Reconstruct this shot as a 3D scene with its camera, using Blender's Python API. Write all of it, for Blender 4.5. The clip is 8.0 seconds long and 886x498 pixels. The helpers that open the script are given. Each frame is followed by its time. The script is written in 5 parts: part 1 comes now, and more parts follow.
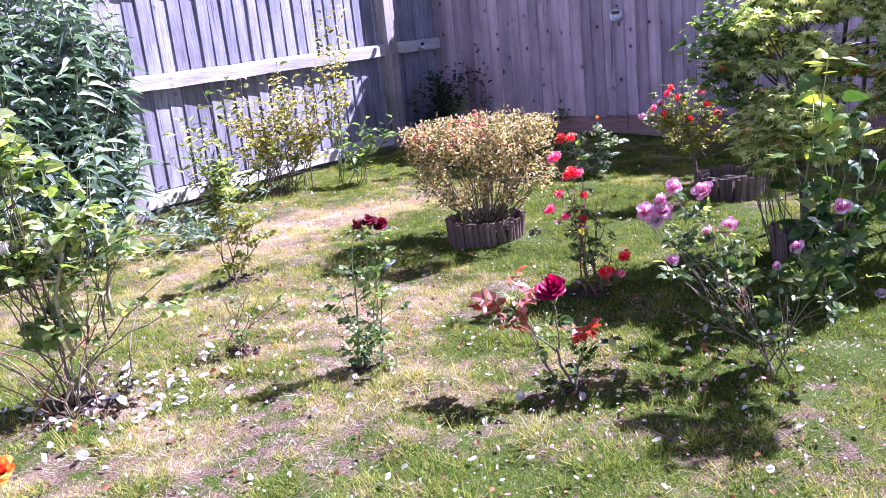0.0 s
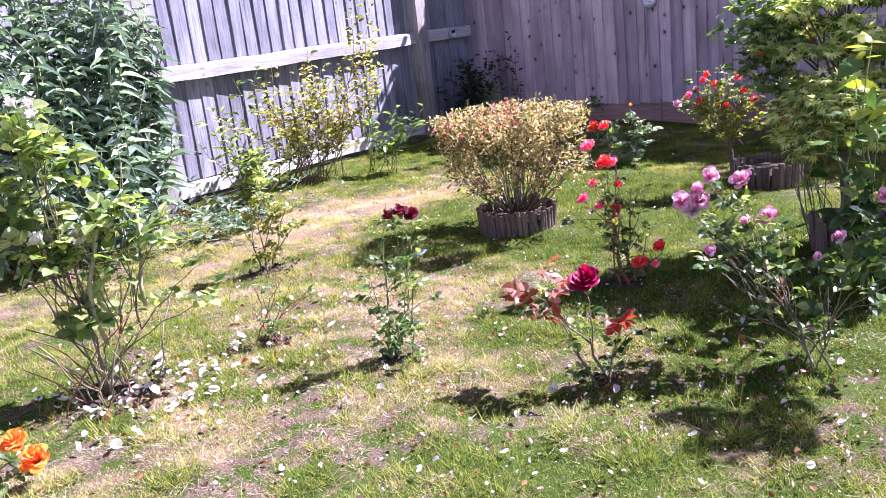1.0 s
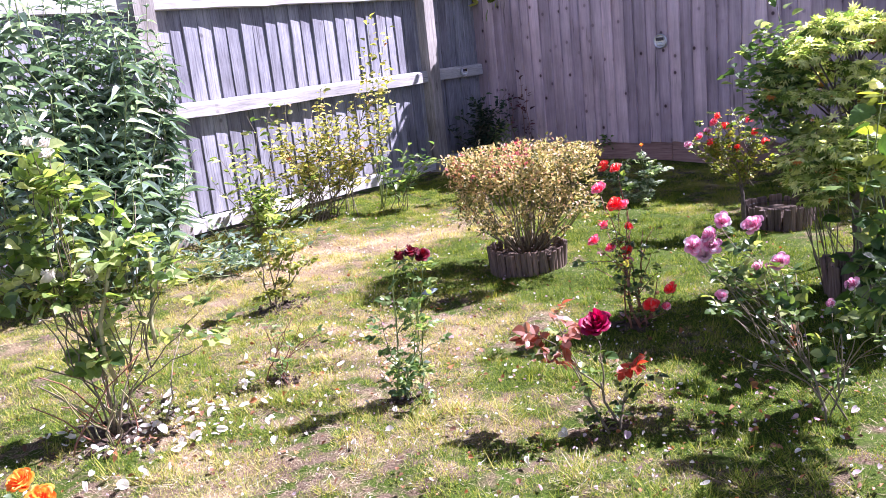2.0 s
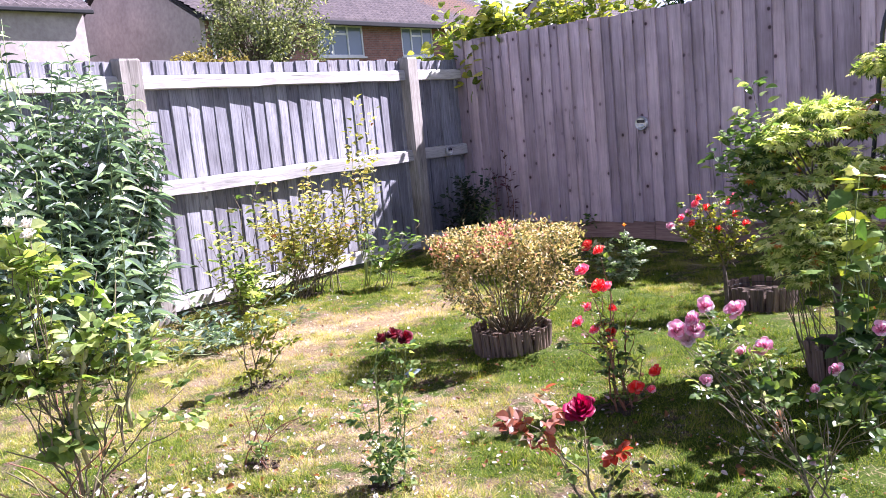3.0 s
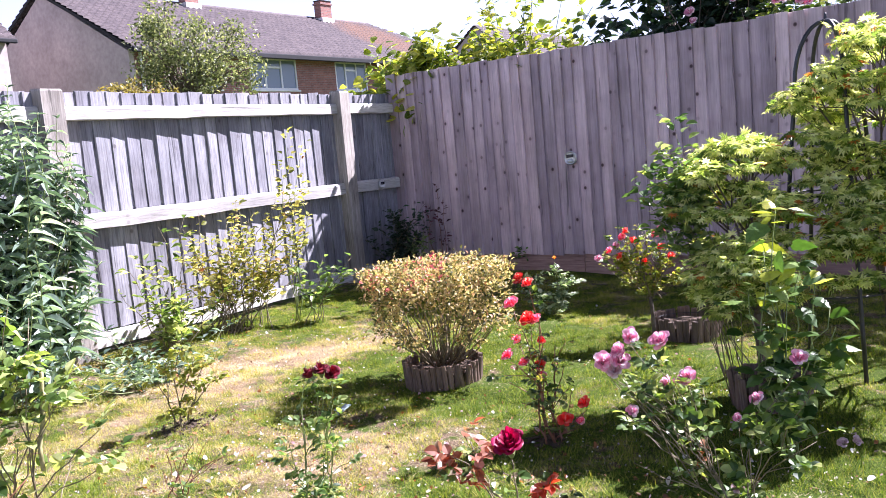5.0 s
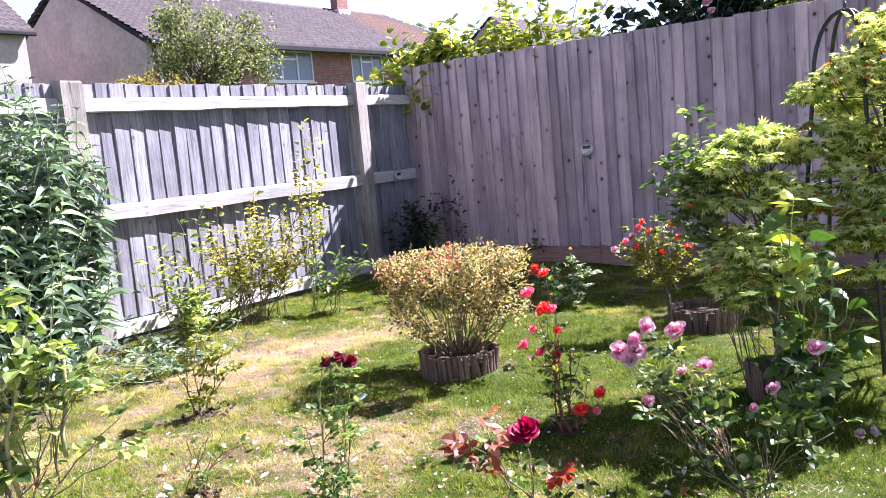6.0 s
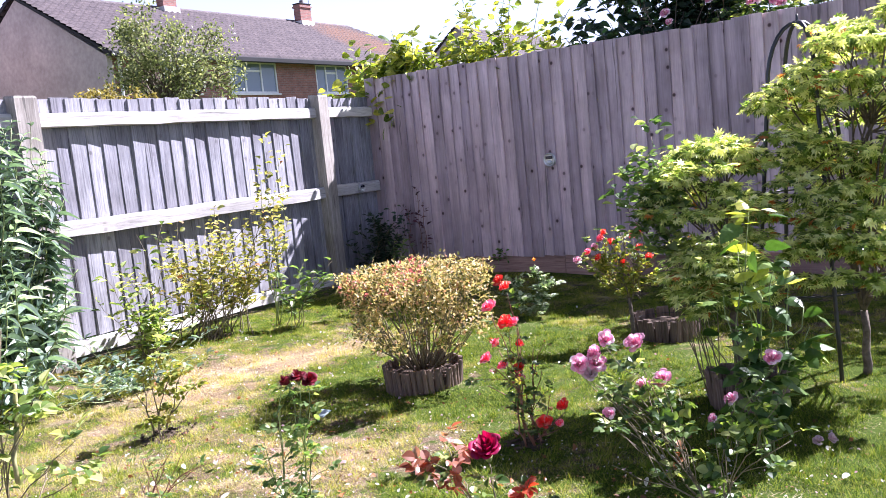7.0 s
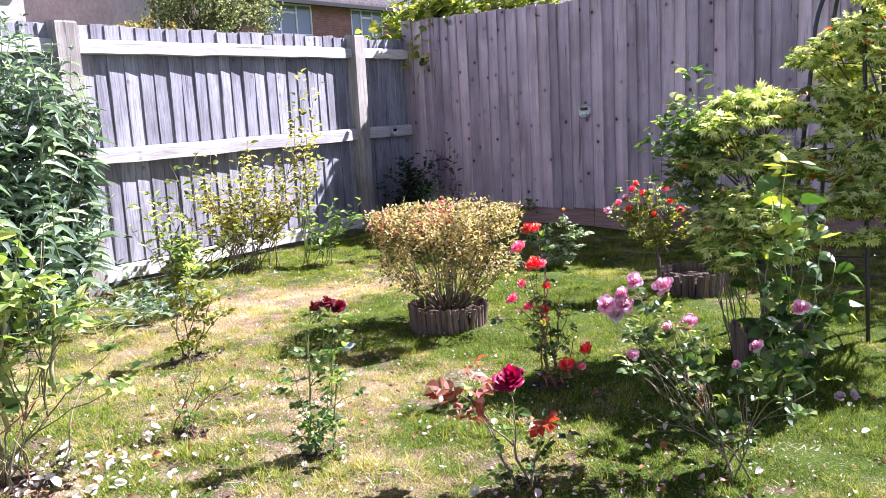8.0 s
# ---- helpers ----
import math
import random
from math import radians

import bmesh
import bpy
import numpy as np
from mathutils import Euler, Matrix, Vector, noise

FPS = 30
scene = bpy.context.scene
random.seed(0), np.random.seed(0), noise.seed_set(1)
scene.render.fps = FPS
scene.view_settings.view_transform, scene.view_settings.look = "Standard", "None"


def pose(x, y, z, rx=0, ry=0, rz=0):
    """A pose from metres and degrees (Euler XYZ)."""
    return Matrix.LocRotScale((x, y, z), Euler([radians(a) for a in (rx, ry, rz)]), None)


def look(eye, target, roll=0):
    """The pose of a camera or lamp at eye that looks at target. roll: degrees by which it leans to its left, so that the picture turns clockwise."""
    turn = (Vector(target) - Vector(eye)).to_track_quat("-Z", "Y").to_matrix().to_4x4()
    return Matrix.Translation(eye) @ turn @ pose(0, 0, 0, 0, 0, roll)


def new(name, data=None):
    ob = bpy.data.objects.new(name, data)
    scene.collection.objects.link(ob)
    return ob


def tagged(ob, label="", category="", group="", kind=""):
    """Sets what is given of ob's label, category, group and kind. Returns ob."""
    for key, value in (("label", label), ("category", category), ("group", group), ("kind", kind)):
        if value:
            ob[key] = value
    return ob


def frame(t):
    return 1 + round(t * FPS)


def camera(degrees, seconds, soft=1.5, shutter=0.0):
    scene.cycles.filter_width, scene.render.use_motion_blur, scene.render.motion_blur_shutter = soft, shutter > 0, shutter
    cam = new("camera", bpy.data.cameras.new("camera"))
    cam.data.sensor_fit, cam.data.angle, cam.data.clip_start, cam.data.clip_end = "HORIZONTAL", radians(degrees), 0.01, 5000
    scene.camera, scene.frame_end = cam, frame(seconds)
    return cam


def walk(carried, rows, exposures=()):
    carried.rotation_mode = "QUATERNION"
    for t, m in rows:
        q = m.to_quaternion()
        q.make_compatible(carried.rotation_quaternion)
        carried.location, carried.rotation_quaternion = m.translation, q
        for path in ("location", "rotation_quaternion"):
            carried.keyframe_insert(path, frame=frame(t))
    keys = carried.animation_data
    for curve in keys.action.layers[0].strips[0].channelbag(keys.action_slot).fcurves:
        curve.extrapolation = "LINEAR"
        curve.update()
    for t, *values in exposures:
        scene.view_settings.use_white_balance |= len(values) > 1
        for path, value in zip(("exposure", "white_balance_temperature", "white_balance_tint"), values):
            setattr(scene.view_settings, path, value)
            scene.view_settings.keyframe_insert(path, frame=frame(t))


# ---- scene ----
cam = camera(55.6, 8.0, soft=0.8)
PATH = [
    (0, (5.399, -6.929, 1.185), (4.187, -5.43, 0.652), -5.9),
    (0.5, (5.387, -6.916, 1.179), (4.129, -5.46, 0.634), -6.0),
    (1, (5.378, -6.908, 1.181), (4.112, -5.461, 0.63), -6.5),
    (1.2, (5.379, -6.906, 1.183), (4.098, -5.465, 0.652), -6.3),
    (2.3, (5.37, -6.902, 1.217), (4.075, -5.438, 0.794), -5.9),
    (2.5, (5.37, -6.893, 1.223), (4.067, -5.421, 0.854), -6.1),
    (3, (5.371, -6.889, 1.229), (4.099, -5.376, 0.928), -5.4),
    (3.5, (5.382, -6.867, 1.233), (4.172, -5.294, 0.983), -5.6),
    (4, (5.387, -6.853, 1.252), (4.205, -5.252, 1.059), -6.2),
    (4.5, (5.38, -6.865, 1.237), (4.211, -5.257, 1.022), -5.3),
    (5, (5.382, -6.865, 1.223), (4.232, -5.247, 0.987), -5.0),
    (5.2, (5.377, -6.863, 1.224), (4.222, -5.251, 0.967), -5.1),
    (6.3, (5.391, -6.882, 1.218), (4.207, -5.29, 0.968), -5.1),
    (6.5, (5.393, -6.866, 1.219), (4.225, -5.262, 0.968), -5.5),
    (7, (5.404, -6.85, 1.232), (4.286, -5.209, 0.996), -5.6),
    (7.5, (5.402, -6.869, 1.208), (4.282, -5.232, 0.955), -4.7),
    (8, (5.398, -6.886, 1.177), (4.232, -5.297, 0.835), -3.0),
]
walk(cam, [(t, look(eye, target, roll)) for t, eye, target, roll in PATH],
     exposures=[(0.0, 2.07, 5050, 49), (0.5, 2.06, 5250, 45), (1.0, 2.06, 5280, 42), (2.5, 2.06, 5540, 34), (4.0, 2.12, 5680, 30), (8.0, 2.1, 5580, 27)])

# ---- sky and sun ----
SUN_WAY = Vector((-1.0, -1.8, -2.27)).normalized()
world = bpy.data.worlds.new("sky")
scene.world = world
world.use_nodes = True
wn = world.node_tree
sky = wn.nodes.new("ShaderNodeTexSky")
sky.sky_type, sky.sun_disc = "NISHITA", False
sky.sun_elevation, sky.sun_rotation = radians(47.8), radians(29)
sky.air_density, sky.dust_density, sky.ozone_density = 1.0, 2.5, 1.0
# white haze that thickens evenly towards the horizon all round
place = wn.nodes.new("ShaderNodeTexCoord")
height = wn.nodes.new("ShaderNodeSeparateXYZ")
wn.links.new(place.outputs["Generated"], height.inputs[0])
thin = wn.nodes.new("ShaderNodeMath")
thin.operation, thin.use_clamp = "SUBTRACT", True
thin.inputs[0].default_value = 1.0
wn.links.new(height.outputs[2], thin.inputs[1])
dense = wn.nodes.new("ShaderNodeMath")
dense.operation = "POWER"
dense.inputs[1].default_value = 2.0
wn.links.new(thin.outputs[0], dense.inputs[0])
veil = wn.nodes.new("ShaderNodeMix")
veil.data_type, veil.blend_type = "RGBA", "ADD"
veil.clamp_factor = False
haze = wn.nodes.new("ShaderNodeMix")
haze.data_type = "RGBA"
haze.inputs[6].default_value, haze.inputs[7].default_value = (0, 0, 0, 1), (18.0, 20.2, 25.6, 1.0)
wn.links.new(dense.outputs[0], haze.inputs[0])
veil.inputs[0].default_value = 1.0
wn.links.new(sky.outputs[0], veil.inputs[6])
wn.links.new(haze.outputs[2], veil.inputs[7])
wn.links.new(veil.outputs[2], wn.nodes["Background"].inputs[0])
wn.nodes["Background"].inputs[1].default_value = 0.0155
sun = new("sun", bpy.data.lights.new("sun", "SUN"))
sun.data.energy, sun.data.angle, sun.data.color = 5.0, radians(0.5), (1.0, 0.95, 0.86)
sun.matrix_world = look((8, 12, 14), Vector((8, 12, 14)) + SUN_WAY)

rng = np.random.default_rng(7)


# ---- materials ----
def nodes_of(name):
    m = bpy.data.materials.new(name)
    m.use_nodes = True
    return m, m.node_tree, m.node_tree.nodes["Principled BSDF"]


def add(nt, kind, **values):
    n = nt.nodes.new(kind)
    for k, v in values.items():
        n.inputs[k].default_value = v
    return n


def ramp(nt, source, stops):
    r = nt.nodes.new("ShaderNodeValToRGB")
    el = r.color_ramp.elements
    while len(el) < len(stops):
        el.new(0.5)
    for e, (p, c) in zip(el, stops):
        e.position, e.color = p, (*c, 1) if len(c) == 3 else c
    nt.links.new(source, r.inputs[0])
    return r.outputs[0]


def grey(v):
    return (v, v, v)


def mixed(nt, kind, fac, a, b):
    m = nt.nodes.new("ShaderNodeMix")
    m.data_type, m.blend_type = "RGBA", kind
    for socket, value in ((m.inputs[0], fac), (m.inputs[6], a), (m.inputs[7], b)):
        if isinstance(value, (int, float)):
            socket.default_value = value
        elif isinstance(value, tuple):
            socket.default_value = (*value, 1)
        else:
            nt.links.new(value, socket)
    return m.outputs[2]


def noise_of(nt, scale, detail=4.0, vector=None, rough=0.55):
    n = add(nt, "ShaderNodeTexNoise", Scale=scale, Detail=detail, Roughness=rough)
    if vector is not None:
        nt.links.new(vector, n.inputs["Vector"])
    return n.outputs[0]


def bump(nt, bsdf, height, strength, distance):
    b = add(nt, "ShaderNodeBump", Strength=strength, Distance=distance)
    nt.links.new(height, b.inputs["Height"])
    nt.links.new(b.outputs[0], bsdf.inputs["Normal"])


def leaf_material(name, stops, glow, trans=0.35, rough=0.42):
    """Leaf or petal: gloss on top, light passing through, each leaf of its own shade."""
    m, nt, bsdf = nodes_of(name)
    geo = nt.nodes.new("ShaderNodeNewGeometry")
    col = ramp(nt, geo.outputs["Random Per Island"], stops)
    n = noise_of(nt, 60, 3, geo.outputs["Position"])
    col = mixed(nt, "MULTIPLY", 0.55, col, ramp(nt, n, [(0.3, grey(0.55)), (0.7, grey(1.25))]))
    nt.links.new(col, bsdf.inputs["Base Color"])
    bsdf.inputs["Roughness"].default_value = rough
    bsdf.inputs["Specular IOR Level"].default_value = 0.35
    tr = nt.nodes.new("ShaderNodeBsdfTranslucent")
    nt.links.new(mixed(nt, "MULTIPLY", 1.0, mixed(nt, "ADD", 1.0, col, col), glow), tr.inputs[0])
    mx = nt.nodes.new("ShaderNodeMixShader")
    mx.inputs[0].default_value = trans
    out = nt.nodes["Material Output"]
    nt.links.new(bsdf.outputs[0], mx.inputs[1])
    nt.links.new(tr.outputs[0], mx.inputs[2])
    nt.links.new(mx.outputs[0], out.inputs[0])
    return m


def wood_material(name, dark, mid, pale, along="Z", rough=0.8, knots=0.0, stain=0.5, grain=1.0):
    """Sawn timber: grain along one axis, knots, stains; every board differs."""
    m, nt, bsdf = nodes_of(name)
    tc = nt.nodes.new("ShaderNodeTexCoord")
    info = nt.nodes.new("ShaderNodeObjectInfo")
    off = nt.nodes.new("ShaderNodeVectorMath")
    off.operation = "MULTIPLY_ADD"
    comb = nt.nodes.new("ShaderNodeCombineXYZ")
    for i in range(3):
        nt.links.new(info.outputs["Random"], comb.inputs[i])
    nt.links.new(comb.outputs[0], off.inputs[0])
    off.inputs[1].default_value = (13.1, 7.7, 31.3)
    nt.links.new(tc.outputs["Object"], off.inputs[2])
    mp = nt.nodes.new("ShaderNodeMapping")
    sc = {"X": (0.06, 1, 1), "Y": (1, 0.06, 1), "Z": (1, 1, 0.06)}[along]
    mp.inputs["Scale"].default_value = sc
    nt.links.new(off.outputs[0], mp.inputs[0])
    fine = noise_of(nt, 90, 6, mp.outputs[0], 0.65)
    wide = noise_of(nt, 14, 4, mp.outputs[0])
    col = mixed(nt, "MIX", grain, mid, ramp(nt, fine, [(0.3, dark), (0.5, mid), (0.72, pale)]))
    col = mixed(nt, "MULTIPLY", 0.6, col, ramp(nt, wide, [(0.3, grey(0.55)), (0.65, grey(1.2))]))
    big = noise_of(nt, 2.2, 5, off.outputs[0])
    col = mixed(nt, "MULTIPLY", stain, col, ramp(nt, big, [(0.35, (0.5, 0.47, 0.47)), (0.6, grey(1.1))]))
    col = mixed(nt, "MULTIPLY", 1.0, col, ramp(nt, info.outputs["Random"], [(0.0, (0.7, 0.69, 0.71)), (0.45, grey(0.94)), (1.0, (1.18, 1.16, 1.12))]))
    if knots:
        v = add(nt, "ShaderNodeTexVoronoi", Scale=8.0)
        v.voronoi_dimensions = "2D"
        sep, flat2 = nt.nodes.new("ShaderNodeSeparateXYZ"), nt.nodes.new("ShaderNodeCombineXYZ")
        nt.links.new(off.outputs[0], sep.inputs[0])
        across = nt.nodes.new("ShaderNodeMath")
        nt.links.new(sep.outputs[0 if along != "X" else 2], across.inputs[0])
        nt.links.new(sep.outputs[1 if along != "Y" else 2], across.inputs[1])
        nt.links.new(across.outputs[0], flat2.inputs[0])
        half = nt.nodes.new("ShaderNodeMath")
        half.operation = "MULTIPLY"
        half.inputs[1].default_value = 0.8
        nt.links.new(sep.outputs["XYZ".index(along)], half.inputs[0])
        nt.links.new(half.outputs[0], flat2.inputs[1])
        nt.links.new(flat2.outputs[0], v.inputs["Vector"])
        k = ramp(nt, v.outputs["Distance"], [(0.05, (0.08, 0.05, 0.05)), (0.085, (0.34, 0.26, 0.26)), (0.12, (0.84, 0.8, 0.8)), (0.28, grey(1.0))])
        some = ramp(nt, v.outputs["Color"], [(0.66, grey(0.0)), (0.84, grey(knots))])
        col = mixed(nt, "MULTIPLY", some, col, k)
    crack = noise_of(nt, 30, 3, mp.outputs[0], 0.5)
    col = mixed(nt, "MULTIPLY", 0.75, col, ramp(nt, crack, [(0.3, grey(0.3)), (0.36, grey(1.0))]))
    nt.links.new(col, bsdf.inputs["Base Color"])
    bsdf.inputs["Roughness"].default_value = rough
    bump(nt, bsdf, fine, 0.5 * grain, 0.003)
    return m


def plain_material(name, a, b, scale, rough=0.7, metal=0.0, rel=0.3, dist=0.002):
    m, nt, bsdf = nodes_of(name)
    tc = nt.nodes.new("ShaderNodeTexCoord")
    n = noise_of(nt, scale, 6, tc.outputs["Object"], 0.6)
    n2 = noise_of(nt, scale * 0.12, 3, tc.outputs["Object"])
    col = mixed(nt, "MULTIPLY", 0.5, ramp(nt, n, [(0.32, a), (0.68, b)]), ramp(nt, n2, [(0.3, grey(0.6)), (0.7, grey(1.2))]))
    nt.links.new(col, bsdf.inputs["Base Color"])
    bsdf.inputs["Roughness"].default_value, bsdf.inputs["Metallic"].default_value = rough, metal
    bump(nt, bsdf, n, rel, dist)
    return m


def ground_material():
    m, nt, bsdf = nodes_of("lawn_ground")
    tc = nt.nodes.new("ShaderNodeTexCoord")
    at = nt.nodes.new("ShaderNodeAttribute")
    at.attribute_name = "dry"
    fine = noise_of(nt, 130, 5, tc.outputs["Object"], 0.7)
    mid = noise_of(nt, 17, 4, tc.outputs["Object"])
    soil = ramp(nt, fine, [(0.3, (0.036, 0.0245, 0.0158)), (0.5, (0.122, 0.085, 0.0576)), (0.7, (0.266, 0.202, 0.144))])
    straw = ramp(nt, fine, [(0.3, (0.07, 0.043, 0.025)), (0.5, (0.215, 0.15, 0.09)), (0.7, (0.37, 0.285, 0.185))])
    turf = ramp(nt, fine, [(0.3, (0.0144, 0.0252, 0.0036)), (0.55, (0.0576, 0.09, 0.013)), (0.75, (0.194, 0.209, 0.0504))])
    col = mixed(nt, "MIX", mixed(nt, "MULTIPLY", 1.0, ramp(nt, mid, [(0.44, grey(0.0)), (0.56, grey(1.0))]), ramp(nt, at.outputs["Fac"], [(0.08, grey(0.0)), (0.3, grey(1.0))])), turf, soil)
    col = mixed(nt, "MIX", ramp(nt, at.outputs["Fac"], [(0.4, grey(0.0)), (0.75, grey(1.0))]), col, straw)
    nt.links.new(col, bsdf.inputs["Base Color"])
    bsdf.inputs["Roughness"].default_value = 0.95
    bsdf.inputs["Specular IOR Level"].default_value = 0.05
    bump(nt, bsdf, fine, 0.8, 0.012)
    return m


def blade_material(name, stops, trans, glow):
    m, nt, bsdf = nodes_of(name)
    geo = nt.nodes.new("ShaderNodeNewGeometry")
    at = nt.nodes.new("ShaderNodeAttribute")
    at.attribute_name = "dry"
    mx = nt.nodes.new("ShaderNodeMath")
    mx.operation = "MULTIPLY_ADD"
    mx.inputs[1].default_value, mx.inputs[2].default_value = 0.55, 0.0
    nt.links.new(geo.outputs["Random Per Island"], mx.inputs[0])
    sm = nt.nodes.new("ShaderNodeMath")
    nt.links.new(mx.outputs[0], sm.inputs[0])
    hf = nt.nodes.new("ShaderNodeMath")
    hf.operation = "MULTIPLY"
    hf.inputs[1].default_value = 0.6
    nt.links.new(at.outputs["Fac"], hf.inputs[0])
    nt.links.new(hf.outputs[0], sm.inputs[1])
    col = ramp(nt, sm.outputs[0], stops)
    nt.links.new(col, bsdf.inputs["Base Color"])
    bsdf.inputs["Roughness"].default_value = 0.8
    bsdf.inputs["Specular IOR Level"].default_value = 0.08
    tr = nt.nodes.new("ShaderNodeBsdfTranslucent")
    nt.links.new(mixed(nt, "MULTIPLY", 1.0, mixed(nt, "ADD", 1.0, col, col), glow), tr.inputs[0])
    ms = nt.nodes.new("ShaderNodeMixShader")
    ms.inputs[0].default_value = trans
    nt.links.new(bsdf.outputs[0], ms.inputs[1])
    nt.links.new(tr.outputs[0], ms.inputs[2])
    nt.links.new(ms.outputs[0], nt.nodes["Material Output"].inputs[0])
    return m


def brick_material():
    m, nt, bsdf = nodes_of("red_brick")
    tc = nt.nodes.new("ShaderNodeTexCoord")
    sep, mp = nt.nodes.new("ShaderNodeSeparateXYZ"), nt.nodes.new("ShaderNodeCombineXYZ")
    nt.links.new(tc.outputs["Object"], sep.inputs[0])
    nt.links.new(sep.outputs[1], mp.inputs[0])
    nt.links.new(sep.outputs[2], mp.inputs[1])
    br = add(nt, "ShaderNodeTexBrick", Scale=1.0)
    br.inputs["Brick Width"].default_value, br.inputs["Row Height"].default_value = 0.225, 0.075
    br.inputs["Mortar Size"].default_value = 0.008
    br.inputs["Color1"].default_value = (0.31, 0.135, 0.11, 1)
    br.inputs["Color2"].default_value = (0.21, 0.09, 0.078, 1)
    br.inputs["Mortar"].default_value = (0.24, 0.2, 0.18, 1)
    nt.links.new(mp.outputs[0], br.inputs[0])
    n = noise_of(nt, 3, 4, tc.outputs["Object"])
    nt.links.new(mixed(nt, "MULTIPLY", 0.6, br.outputs[0], ramp(nt, n, [(0.3, grey(0.6)), (0.7, grey(1.25))])), bsdf.inputs["Base Color"])
    bsdf.inputs["Roughness"].default_value = 0.9
    return m


def roof_material():
    """Concrete tiles, weathered, with orange lichen round one chimney."""
    m, nt, bsdf = nodes_of("roof_tile")
    geo = nt.nodes.new("ShaderNodeNewGeometry")
    n = noise_of(nt, 3.0, 5, geo.outputs["Position"])
    f = noise_of(nt, 22, 4, geo.outputs["Position"])
    col = ramp(nt, n, [(0.3, (0.075, 0.06, 0.068)), (0.7, (0.14, 0.112, 0.115))])
    col = mixed(nt, "MULTIPLY", 0.7, col, ramp(nt, f, [(0.3, grey(0.6)), (0.7, grey(1.3))]))
    mp = nt.nodes.new("ShaderNodeMapping")
    mp.vector_type = "TEXTURE"
    mp.inputs["Location"].default_value = (-22.6, 28.2, 7.0)
    mp.inputs["Scale"].default_value = (4.0, 3.4, 4.0)
    nt.links.new(geo.outputs["Position"], mp.inputs[0])
    g = nt.nodes.new("ShaderNodeTexGradient")
    g.gradient_type = "SPHERICAL"
    nt.links.new(mp.outputs[0], g.inputs[0])
    spots = ramp(nt, mixed(nt, "MULTIPLY", 1.0, ramp(nt, g.outputs["Fac"], [(0.0, grey(0.0)), (0.6, grey(1.0))]), ramp(nt, f, [(0.35, grey(0.2)), (0.6, grey(1.0))])), [(0.3, grey(0.0)), (0.75, grey(0.6))])
    col = mixed(nt, "MIX", spots, col, (0.24, 0.11, 0.05))
    nt.links.new(col, bsdf.inputs["Base Color"])
    bsdf.inputs["Roughness"].default_value = 0.85
    return m


def glass_material():
    m, nt, bsdf = nodes_of("window_glass")
    # bluish base colour stands in for the pale light reflected by the panes
    bsdf.inputs["Base Color"].default_value = (0.17, 0.21, 0.28, 1)
    bsdf.inputs["Roughness"].default_value = 0.05
    bsdf.inputs["Specular IOR Level"].default_value = 0.4
    return m


